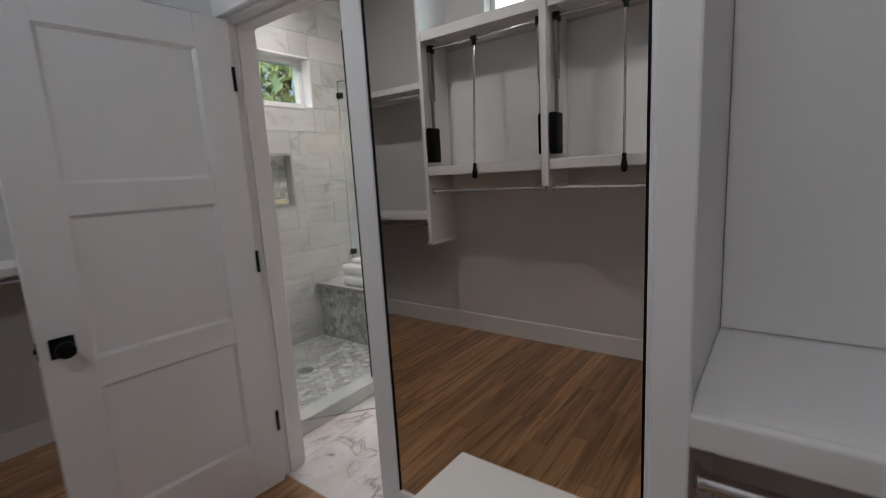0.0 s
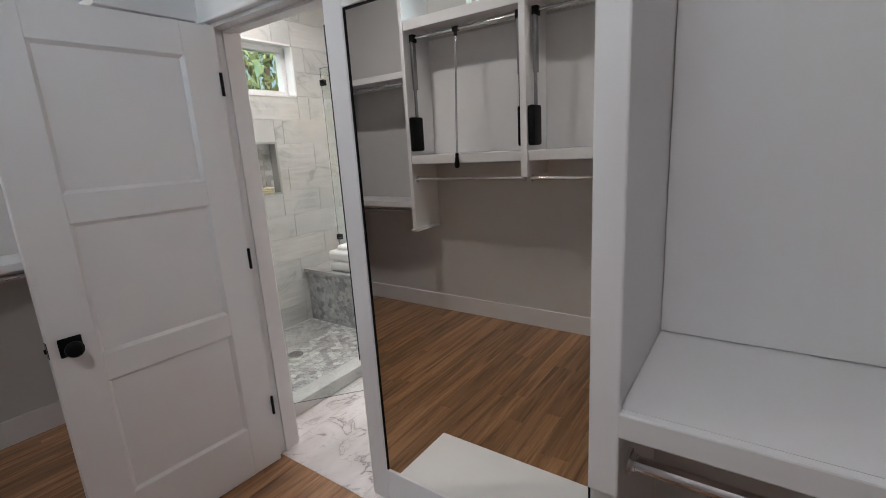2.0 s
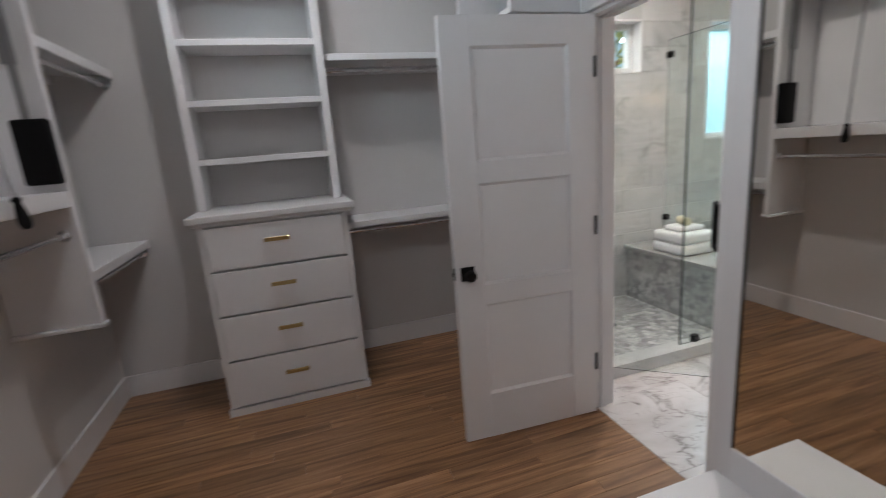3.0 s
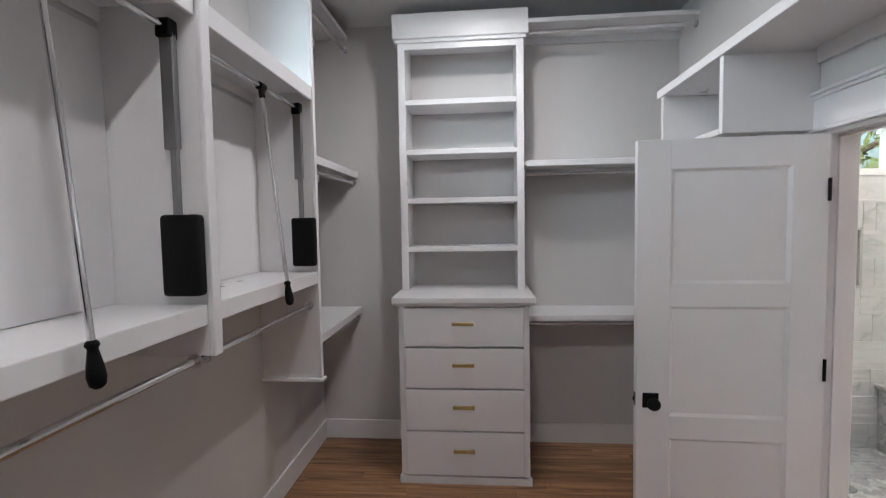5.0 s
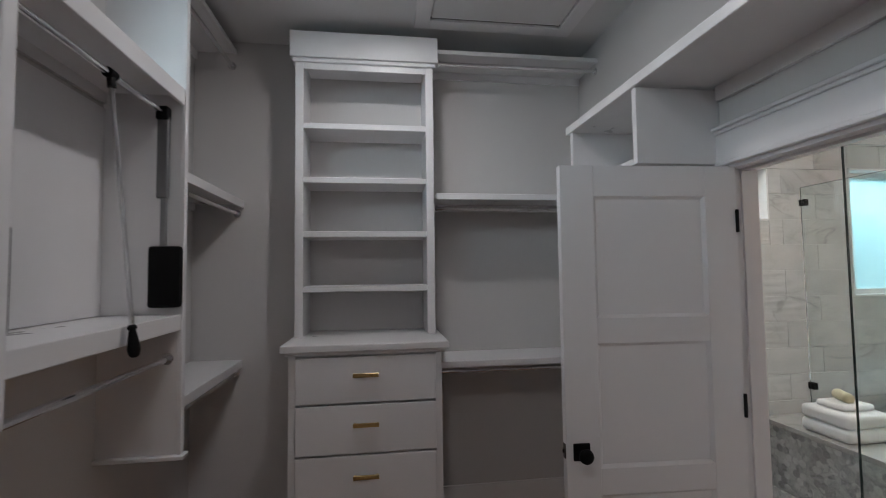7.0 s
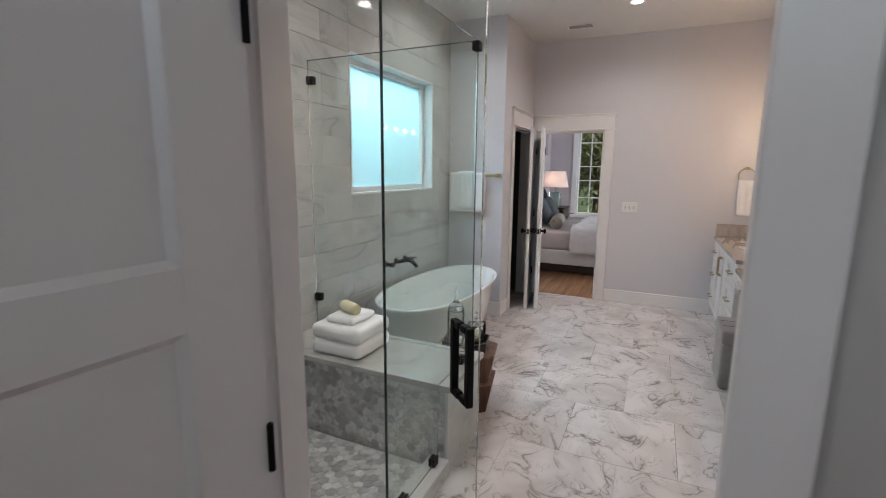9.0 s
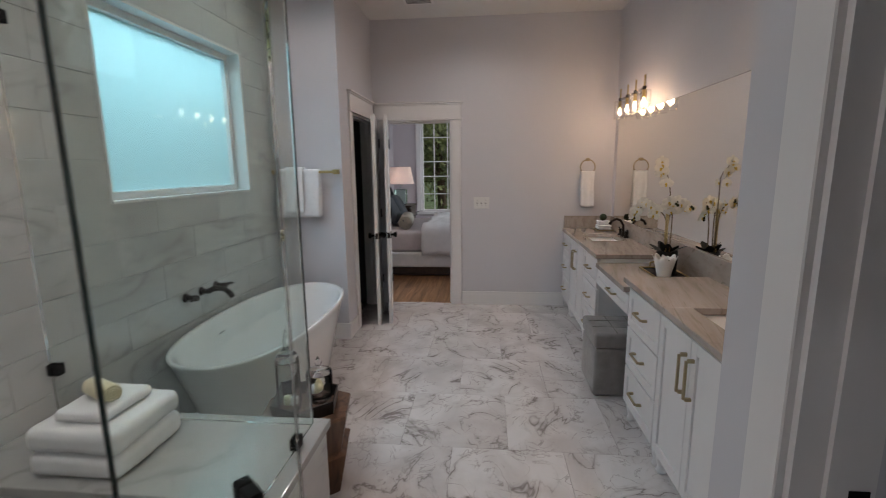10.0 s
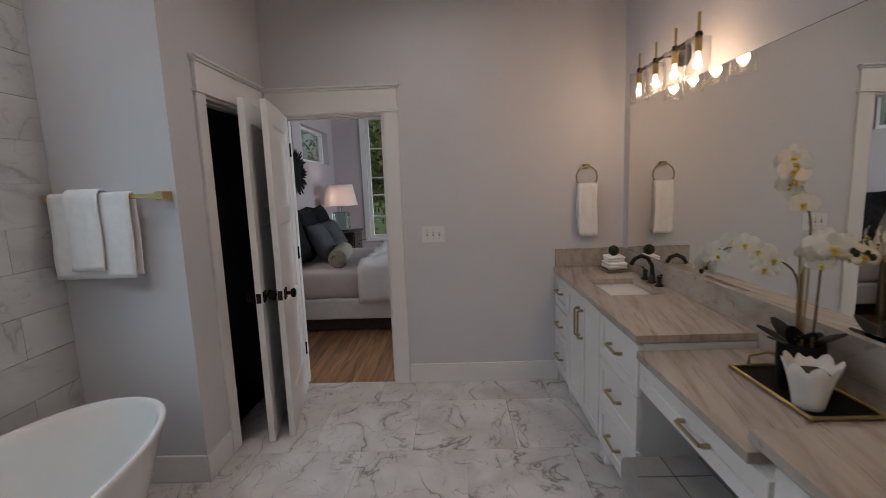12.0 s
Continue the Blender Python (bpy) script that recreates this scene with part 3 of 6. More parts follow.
panel_leaf("door_1", 0.757, 2.045, (-0.006, -0.012, 0), 177.0, "white three-panel door standing open with black knob")
panel_leaf("door_2", 0.745, 2.045, (BE - 0.03, 0.655, 0), 191.5, "white three-panel bedroom door standing open with black knob")
panel_leaf("door_3", 0.745, 2.045, (5.13, 0.752, 0), 191.0, "white three-panel closet door standing open with black knob")
panel_leaf("door_4", 0.64, 2.045, (0.275, -1.16, 0), -86.0, "white three-panel linen closet door swung inward")
st = thing("strike_plate", (0.927, -1.11, 0.94), "black strike plate set in the white jamb", "strike plate")
part("plate", box(0.9245, -1.138, 0.905, 0.927, -1.088, 0.975, 0.001, seg=1), BLACK, st)
part("latch_hole", box(0.922, -1.123, 0.925, 0.9242, -1.103, 0.955, 0.0005, seg=1), STEEL, st)


# windows
def window(name, axis, out0, out1, u0, u1, z0, z1, glass_at, mat, bars_u=(), bars_z=(), f=0.045, label=""):
    """Frame, sill and panes inside a wall opening; out0..out1 is the frame's depth across the wall."""
    w = tagged(new(name), label, "window", kind="structure")
    def slab(a, b, za, zb, d0=out0, d1=out1, bev=0.003):
        return box(d0, a, za, d1, b, zb, bev, seg=1) if axis == "x" else box(a, d0, za, b, d1, zb, bev, seg=1)
    for a, b, za, zb in ((u0, u0 + f, z0, z1), (u1 - f, u1, z0, z1), (u0 + f, u1 - f, z0, z0 + f), (u0 + f, u1 - f, z1 - f, z1)):
        part("window_frame", slab(a, b, za, zb), WHITE, w)
    d0, d1 = glass_at - 0.012, glass_at + 0.012
    us = [u0 + f, *bars_u, u1 - f]
    zs = [z0 + f, *bars_z, z1 - f]
    for u in bars_u:
        part("glazing_bar", slab(u - 0.011, u + 0.011, z0 + f, z1 - f, d0, d1), WHITE, w)
    for z in bars_z:
        for a, b in zip(us, us[1:]):
            part("glazing_bar", slab(a + 0.011 * (a != us[0]), b - 0.011 * (b != us[-1]), z - 0.011, z + 0.011, d0, d1), WHITE, w)
    p = part("pane", slab(u0 + f, u1 - f, z0 + f, z1 - f, glass_at - 0.003, glass_at + 0.003, 0), mat, w)
    p.visible_shadow = False
    return w


window("window_1", "y", 1.50, 1.57, *W1, 1.535, PANE, label="small clear high window in white frame above shower")
window("window_2", "y", 1.50, 1.57, *FW, 1.535, FROST, label="large frosted window in white frame above the tub")
window("window_3", "x", -2.86, -2.80, *WW, -2.83, PANE, bars_u=(-0.78,), label="wide high closet window in white frame")
window("window_4", "y", 1.64, 1.70, *BW[0], 1.67, PANE, label="high clear bedroom window")
window("window_5", "y", 1.64, 1.70, *BW[1], 1.67, PANE, label="high clear bedroom window")
window("window_6", "y", 1.64, 1.70, *BW[2], 1.67, PANE, label="high clear bedroom window")
window("window_7", "x", 10.05, 10.12, 0.1, 0.95, 0.62, 2.75, 10.08, PANE, bars_u=(0.38, 0.67), bars_z=(1.0, 1.38, 1.69, 2.2), label="tall white sash window with glazing bars")
# linings of the tiled openings
for u0, u1, z0, z1 in (W1, FW):
    bm = bmesh.new()
    bx(bm, u0, 1.405, z0 - 0.012, u1, 1.5, z0 + 0.002)
    bx(bm, u0, 1.405, z1 - 0.002, u1, 1.5, z1 + 0.012)
    bx(bm, u0 - 0.012, 1.405, z0 + 0.002, u0 + 0.002, 1.5, z1 - 0.002)
    bx(bm, u1 - 0.002, 1.405, z0 + 0.002, u1 + 0.012, 1.5, z1 - 0.002)
    structure("trim", bm, WHITE, "white lining of a window recess")
bm = bmesh.new()
bx(bm, 9.97, 0.0, 0.56, 10.0, 1.05, 0.62, 0.004, 1)
bx(bm, 9.975, 0.0, 0.62, 10.0, 0.1, 2.85, 0.004, 1)
bx(bm, 9.975, 0.95, 0.62, 10.0, 1.05, 2.85, 0.004, 1)
structure("trim", bm, WHITE, "white window casing and stool")

# garden outside
HAZE = glow("bright_overcast_sky", (0.90, 0.96, 1.0), 2.8)
structure("backdrop", box(-9.2, -12.0, 2.0, -9.0, 18.0, 18.0), HAZE, "bright pale sky beyond the closet window")
structure("ground", box(-60, -60, -0.9, 70, 70, -0.5), GRASS, "grassy ground around the house")


def tree(at, height, crown, n=900, seed=1):
    rnd = random.Random(seed)
    t = thing("tree", at, "leafy green garden tree outside the windows", "tree", "garden trees")
    x, y, z = at
    bm = bmesh.new()
    tube(bm, [(x, y, z), (x + 0.05, y, z + height * 0.3), (x - 0.05, y + 0.1, z + height * 0.6), (x, y, z + height)], [0.16, 0.13, 0.09, 0.03])
    tips = []
    for k in range(9):
        a = k * 2.4
        h = height * (0.35 + 0.06 * k)
        e = (x + crown * 0.75 * math.cos(a), y + crown * 0.75 * math.sin(a), z + h + 0.5)
        tube(bm, [(x, y, z + h), ((x + e[0]) / 2, (y + e[1]) / 2, z + h + 0.35), e], [0.06, 0.04, 0.012], 6)
        tips.append(e)
    part("trunk", bm, BARK, t)
    verts, faces = [], []
    for k in range(n):
        c = Vector(tips[rnd.randrange(len(tips))]) + Vector((rnd.gauss(0, crown * 0.33), rnd.gauss(0, crown * 0.33), rnd.gauss(0, height * 0.13)))
        q = Euler((rnd.uniform(0, 6.3), rnd.uniform(0, 6.3), rnd.uniform(0, 6.3))).to_matrix()
        s = rnd.uniform(0.035, 0.085)
        i = len(verts)
        for a, b in ((-1.4, 0), (-0.3, 0.55), (1.4, 0), (-0.3, -0.55)):
            verts.append(c + q @ Vector((a * s, b * s, 0)))
        faces.append((i, i + 1, i + 2, i + 3))
    me = bpy.data.meshes.new("crown")
    me.from_pydata(verts, [], faces)
    me.materials.append(LEAF)
    ob = new("crown", me)
    adopt(ob, t)


tree((1.2, 4.6, -0.5), 4.4, 1.5, 10000, 1)
tree((5.0, 6.5, -0.5), 5.0, 1.7, 3000, 2)
tree((8.6, 4.8, -0.5), 4.2, 1.6, 7000, 3)
tree((13.0, 0.8, -0.5), 4.4, 1.6, 9000, 4)
tree((-7.5, -3.5, -0.5), 3.4, 1.3, 1500, 5)


# closet: built-in shelving
def hang_rod(p, q, label="round chrome hanging rod under a white shelf", group="hanging rods", r=0.0135):
    d = (Vector(q) - Vector(p)).normalized()
    t = thing("hanging_rod", p, label, "rod", group)
    part("pole", rodm(p, q, r), CHROME, t, smooth=False)
    for e, s in ((p, 1), (q, -1)):
        e = Vector(e)
        part("flange", rodm(e, e + s * d * 0.006, 0.026), CHROME, t)
        part("socket", rodm(e + s * d * 0.006, e + s * d * 0.016, 0.018), CHROME, t)
    return t


def board(name, dims, label, category="shelf", group="", mat=None, bev=0.003):
    t = thing(name, (dims[0], dims[1], dims[2]), label, category, group)
    if name == "side_panel":
        part("board", box(dims[0], dims[1] + 0.002, dims[2] + 0.002, dims[3] - 0.02, dims[4] - 0.002, dims[5] - 0.002), mat or SHELF, t)
        part("front_edging", box(dims[3] - 0.02, *dims[1:], bev, seg=2), WHITE, t)
    else:
        part("board", box(*dims, bev, seg=2), mat or SHELF, t)
    return t


def shelf(x0, y0, x1, y1, top, front, label, thick=0.02, nose=0.045, group="closet shelves"):
    """A painted shelf with a deeper nosing along its front side ('x+', 'x-', 'y-') and cleats at the back."""
    t = thing("wall_shelf", ((x0 + x1) / 2, (y0 + y1) / 2, top - nose), label, "shelf", group)
    n = 0.02
    a = [x0, y0, top - thick, x1, y1, top - 0.001]
    b = [x0, y0, top - nose, x1, y1, top]
    c = [x0, y0, top - thick - 0.05, x1, y1, top - thick]
    if front == "x+":
        a[3], b[0], c[3] = x1 - n, x1 - n, x0 + 0.015
    elif front == "x-":
        a[0], b[3], c[0] = x0 + n, x0 + n, x1 - 0.015
    else:
        a[1], b[4], c[1] = y0 + n, y0 + n, y1 - 0.015
    part("board", box(*a), SHELF, t)
    part("nosing", box(*b, 0.004), SHELF, t)
    part("cleat", box(*c), SHELF, t)
    return t


# drawer tower with a bookcase on it, against the end wall
TX0, TX1, TF = -1.98, -1.143, 0.825
tw = thing("drawer_chest", (-1.565, 1.1, 0), "white four-drawer built-in chest with brass pulls on oak floor", "drawers")
bm = bmesh.new()
bx(bm, TX0, TF, 0.0, TX0 + 0.02, CN - 0.017, 1.19)
bx(bm, TX1 - 0.02, TF, 0.0, TX1, CN - 0.017, 1.19)
bx(bm, TX0 + 0.02, TF + 0.02, 0.0, TX1 - 0.02, CN - 0.017, 1.185)
bx(bm, TX0 + 0.02, TF, 0.0, TX0 + 0.036, TF + 0.02, 1.19)
bx(bm, TX1 - 0.036, TF, 0.0, TX1 - 0.02, TF + 0.02, 1.19)
part("carcass", bm, SHELF, tw)
part("plinth", box(TX0 - 0.012, TF - 0.014, 0, TX1 + 0.012, TF + 0.02, 0.05, 0.004), WHITE, tw)
part("top", box(TX0 - 0.04, TF - 0.035, 1.192, TX1 + 0.04, CN - 0.002, 1.232, 0.006), SHELF, tw)
part("top_moulding", box(TX0 - 0.018, TF - 0.016, 1.172, TX1 + 0.018, TF + 0.3, 1.192, 0.004), SHELF, tw)
for z0, z1 in ((0.064, 0.350), (0.362, 0.630), (0.642, 0.900), (0.914, 1.162)):
    d = part("drawer", box(TX0 + 0.038, TF - 0.018, z0, TX1 - 0.038, TF + 0.012, z1, 0.003), WHITE, tw)
    zc = (z0 + z1) / 2 + 0.015
    bm = bmesh.new()
    bx(bm, -1.565 - 0.07, TF - 0.046, zc, -1.565 + 0.07, TF - 0.034, zc + 0.022, 0.002, 1)
    for s in (-0.064, 0.054):
        bx(bm, -1.565 + s, TF - 0.036, zc, -1.565 + s + 0.010, TF - 0.016, zc + 0.019)
    part("pull", bm, BRASS, d, "satin brass bar pull")
BF = 1.12
bk = thing("bookcase", (-1.565, 1.28, 1.232), "white open bookcase of five bays standing on the drawer chest", "bookcase")
bx0, bx1 = TX0 - 0.023, TX1 + 0.003
for a, b in ((bx0, bx0 + 0.05), (bx1 - 0.05, bx1)):
    part("side", box(a, BF, 1.232, b, CN - 0.002, 2.98, 0.003), SHELF, bk)
part("back", box(bx0 + 0.05, CN - 0.012, 1.232, bx1 - 0.05, CN - 0.002, 2.98), WALL, bk)
for z in (1.54, 1.88, 2.218, 2.56):
    part("shelf", box(bx0 + 0.05, BF + 0.004, z - 0.036, bx1 - 0.05, CN - 0.012, z, 0.003), SHELF, bk)
part("head_rail", box(bx0 + 0.05, BF + 0.001, 2.90, bx1 - 0.05, BF + 0.02, 2.98), SHELF, bk)
part("cornice", box(bx0 - 0.03, BF - 0.03, 2.965, bx1 + 0.03, CN - 0.002, 3.13, 0.004), SHELF, bk)
part("cornice_lip", box(bx0 - 0.015, BF - 0.015, 2.94, bx1 + 0.015, BF + 0.02, 2.965, 0.004), SHELF, bk)

# bay to the right of the tower
shelf(-1.13, 1.06, -0.0, CN - 0.001, 2.115, "y-", "white painted closet shelf above a chrome rod", nose=0.04)
shelf(-1.13, 1.06, -0.0, CN - 0.001, 1.065, "y-", "white painted closet shelf above a chrome rod", nose=0.04)
for z in (2.03, 0.985):
    t = hang_rod((-1.128, 1.16, z), (-0.004, 1.16, z))
    for hx in (-0.62, -0.50):
        part("bracket_hook", rodm((hx - 0.01, 1.16, z), (hx + 0.01, 1.16, z), 0.0165), CHROME, t)
shelf(-1.13, 1.12, -0.0, CN - 0.001, 3.07, "y-", "narrow white ledge high under the ceiling", nose=0.03)
hang_rod((-1.10, 1.15, 2.99), (-0.004, 1.15, 2.99))

# corner nook on the window wall
P2 = (0.435, 0.468)
nook = "white painted shelf in the closet corner nook"
for z in (2.11, 1.06):
    shelf(CW + 0.001, P2[1], -2.385, CN - 0.001, z, "x+", nook, nose=0.05)
    hang_rod((-2.43, P2[1] + 0.002, z - 0.085), (-2.43, CN - 0.003, z - 0.085))
hang_rod((-2.47, P2[1] + 0.002, 3.03), (-2.47, CN - 0.003, 3.03))
shelf(CW + 0.001, P2[1], -2.44, CN - 0.001, 3.14, "x+", "narrow white ledge high under the ceiling", nose=0.03)

# upright panels and bays with pull-down rails
board("side_panel", (CW + 0.001, P2[0], 0.83, -2.36, P2[1], CH - 0.002), "tall white side panel from mid wall up to ceiling", "panel", "closet uprights")
t = thing("panel_foot", (-2.5, 0.43, 0.82), "white moulded foot under the tall side panel", "trim")
part("foot_board", box(CW + 0.001, P2[0] - 0.02, 0.812, -2.345, P2[1] + 0.012, 0.83, 0.004), SHELF, t)
PANELS = ((-0.600, -0.552), (-1.690, -1.642))
for a, b in PANELS:
    board("side_panel", (CW + 0.001, a, 1.265, -2.345, b, 2.505), "white side panel between the pull-down rail bays", "panel", "closet uprights", bev=0.005)
BAYS = ((P2[0], PANELS[0][1]), (PANELS[0][0], PANELS[1][1]))
for hi, lo in BAYS:
    t = shelf(CW + 0.001, lo + 0.001, -2.365, hi - 0.001, 1.445, "x+", "thick white shelf below a pull-down clothes rail", nose=0.07, thick=0.03)
    t = shelf(CW + 0.001, lo + 0.001, -2.365, hi - 0.001, 2.47, "x+", "thick white top shelf over a pull-down clothes rail", nose=0.075, thick=0.03)
    hang_rod((-2.42, lo + 0.002, 1.25), (-2.42, hi - 0.002, 1.25))


for hi, lo in BAYS:
    bp = thing("back_panel", (CW, (lo + hi) / 2, 1.45), "white back panel behind a pull-down clothes rail", "panel", "closet back panels")
    part("board", box(CW + 0.0005, lo + 0.001, 1.447, CW + 0.012, hi - 0.001, 2.366), SHELF, bp)


def clothes_lift(lo, hi):
    mid = (lo + hi) / 2
    t = thing("pull_down_rail", (-2.43, mid, 1.47), "chrome pull-down clothes rail with black housings and hanging handle", "clothes rail", "pull-down rails")
    for y, s in ((hi - 0.002, -1), (lo + 0.002, 1)):
        bm = bmesh.new()
        a, b = sorted((y, y + s * (0.05 if s < 0 else 0.026)))
        bx(bm, -2.49, a, 1.478, -2.358, b, 1.748, 0.014, 3)
        part("housing", bm, BLACK, t, "matte black lift housing", True)
        bm = bmesh.new()
        a, b = sorted((y + s * 0.018, y + s * 0.044))
        bx(bm, -2.462, a, 1.96, -2.415, b, 2.33, 0.004, 1)
        part("arm", bm, STEEL, t)
        part("arm_extension", box(-2.445, min(y + s * 0.022, y + s * 0.040), 1.74, -2.42, max(y + s * 0.022, y + s * 0.040), 1.97, 0.003, seg=1), STEEL, t)
        bm = box(-2.465, min(y + s * 0.012, y + s * 0.056), 2.312, -2.415, max(y + s * 0.012, y + s * 0.056), 2.372, 0.006)
        part("corner_joint", bm, BLACK, t)
    part("rail", rodm((-2.44, lo + 0.03, 2.345), (-2.44, hi - 0.03, 2.345), 0.0115), CHROME, t)
    y0 = mid + 0.055
    bm = rodm((-2.44, y0 - 0.022, 2.345), (-2.44, y0 + 0.022, 2.345), 0.019)
    rod(bm, (-2.44, y0, 2.345), (-2.434, y0 - 0.002, 2.295), 0.014)
    part("tee_joint", bm, BLACK, t)
    top, low = Vector((-2.436, y0, 2.30)), Vector((-2.338, y0 - 0.025, 1.44))
    part("pull_rod", rodm(top, low, 0.0085), CHROME, t)
    d = (low - top).normalized()
    bm = bmesh.new()
    prof = [(0.010, 0.0), (0.0145, 0.006), (0.016, 0.012), (0.011, 0.02), (0.013, 0.03), (0.018, 0.06), (0.0205, 0.085), (0.017, 0.105), (0.008, 0.113)]
    lathe(bm, (0, 0, 0), prof, 18)
    bm.transform(Matrix.Translation(low - d * 0.01) @ d.to_track_quat("Z", "Y").to_matrix().to_4x4())
    part("grip", bm, BLACK, t, "turned black handle grip", True)
    return t


for hi, lo in BAYS:
    clothes_lift(lo, hi)

# long high shelf over the doorway, with an open cubby at its end
hs = thing("high_shelf", (-0.2, -1.2, 2.40), "long white shelf above the doorway with deep front nosing", "shelf")
part("board", box(-0.385, CS + 0.002, 2.418, -0.001, 0.748, 2.443), SHELF, hs)
part("nosing", box(-0.405, CS + 0.002, 2.405, -0.385, 0.752, 2.45, 0.004), SHELF, hs)
part("cleat", box(-0.02, CS + 0.002, 2.35, -0.001, 0.03, 2.418), SHELF, hs)
cb = thing("cubby_box", (-0.2, 0.35, 2.06), "small white open cubby hung below the long shelf", "shelf")
part("side", box(-0.395, 0.035, 2.072, -0.001, 0.066, 2.404, 0.003), SHELF, cb)
part("side", box(-0.395, 0.68, 2.072, -0.001, 0.711, 2.404, 0.003), SHELF, cb)
part("base", box(-0.395, 0.066, 2.072, -0.001, 0.68, 2.10, 0.003), SHELF, cb)

# mirror cabinet, bench and open shelving beside the doorway
mc = thing("mirror_cabinet", (-0.13, -1.36, 0.4), "white built-in cabinet with a full-length framed mirror door", "mirror")
MY0, MY1, MZ0, MZ1 = -1.69, -1.06, 0.535, 1.86
part("carcass", box(-0.232, -1.728, 0.4205, -0.001, -0.995, 2.404), SHELF, mc)
part("stile", box(-0.272, MY1, 0.4215, -0.2335, -0.992, 2.404, 0.004), WHITE, mc)
part("stile", box(-0.272, -1.729, 0.4215, -0.2335, MY0, 2.404, 0.004), WHITE, mc)
part("rail", box(-0.272, MY0, 0.4215, -0.2335, MY1, MZ0, 0.003), WHITE, mc)
part("rail", box(-0.272, MY0, MZ1, -0.2335, MY1, 2.404, 0.003), WHITE, mc)
part("mirror_pane", box(-0.266, MY0, MZ0, -0.2335, MY1, MZ1), MIRROR, mc, "silvered mirror glass")
bm = bmesh.new()
for a in ((-0.2685, MY0, MZ0, -0.2662, MY0 + 0.005, MZ1), (-0.2685, MY1 - 0.005, MZ0, -0.2662, MY1, MZ1), (-0.2685, MY0 + 0.005, MZ1 - 0.005, -0.2662, MY1 - 0.005, MZ1)):
    bx(bm, *a)
part("dark_edge", bm, BLACK, mc)
bn = thing("bench", (-0.3, -1.36, 0), "low white painted bench box below the mirror", "bench")
part("seat", box(-0.642, -1.728, 0.393, -0.001, -1.005, 0.42, 0.006), SHELF, bn)
part("body", box(-0.61, -1.728, 0.09, -0.001, -1.018, 0.393), SHELF, bn)
part("plinth", box(-0.58, -1.728, 0.0, -0.001, -1.02, 0.09), SHELF, bn)
part("front_panel", box(-0.616, -1.70, 0.12, -0.61, -1.05, 0.37, 0.002), WHITE, bn)
sp = thing("side_panel", (-0.2, -1.755, 0), "tall white partition panel between mirror and shelving", "panel", "closet uprights")
part("board", box(-0.395, -1.776, 0.0, -0.001, -1.731, 2.404, 0.003), SHELF, sp)
part("face_strip", box(-0.412, -1.781, 0.868, -0.395, -1.727, 2.404, 0.004), WHITE, sp)
shelf(-0.412, -3.198, -0.001, -1.777, 1.042, "x-", "deep white shelf with thick front edge above chrome rod", nose=0.05)
bp = thing("back_panel", (0, -2.5, 1.05), "white back panel above the deep closet shelf", "panel", "closet back panels")
part("board", box(-0.012, -3.198, 1.044, -0.0005, -1.778, 2.348), SHELF, bp)
hang_rod((-0.326, -3.196, 0.89), (-0.326, -1.779, 0.89), r=0.0155)

# attic hatch, downlights, switch
ha = thing("attic_hatch", (-0.73, 0.7, CH), "white attic hatch in a broad flat frame in the ceiling", "hatch")
hx0, hx1, hy0, hy1 = -1.265, -0.235, 0.20, 1.075
for a in ((hx0, hy0, hx0 + 0.095, hy1), (hx1 - 0.095, hy0, hx1, hy1), (hx0 + 0.095, hy0, hx1 - 0.095, hy0 + 0.095), (hx0 + 0.095, hy1 - 0.095, hx1 - 0.095, hy1)):
    part("frame_board", box(a[0], a[1], CH - 0.022, a[2], a[3], CH - 0.0005, 0.004), WHITE, ha)
part("door_panel", box(hx0 + 0.103, hy0 + 0.10, CH - 0.012, hx1 - 0.103, hy1 - 0.112, CH - 0.0005, 0.002), CEIL, ha)
# the gap's shade is put in as a solid black strip
part("shadow_gap", box(hx0 + 0.0955, hy1 - 0.111, CH - 0.006, hx1 - 0.0955, hy1 - 0.0955, CH - 0.0005), BLACK, ha, "black strip standing in for the shaded gap along the hatch edge")


def downlight(x, y, z):
    d = thing("downlight", (x, y, z), "round recessed ceiling downlight with white trim ring, lit", "lamp", "downlights")
    bm = bmesh.new()
    lathe(bm, (x, y, z), [(0.052, -0.0005), (0.052, -0.010), (0.082, -0.007), (0.088, -0.0005)], 32)
    part("trim_ring", bm, WHITE, d, smooth=True)
    part("lens", rodm((x, y, z - 0.005), (x, y, z - 0.002), 0.051, seg=32), LED, d, "glowing frosted lens")


downlight(-1.41, 0.32, CH)
# fitting for the unseen downlight, at its chosen position
downlight(-1.66, -1.8, CH)
downlight(3.2, 0.92, BH)
downlight(4.18, -0.38, BH)


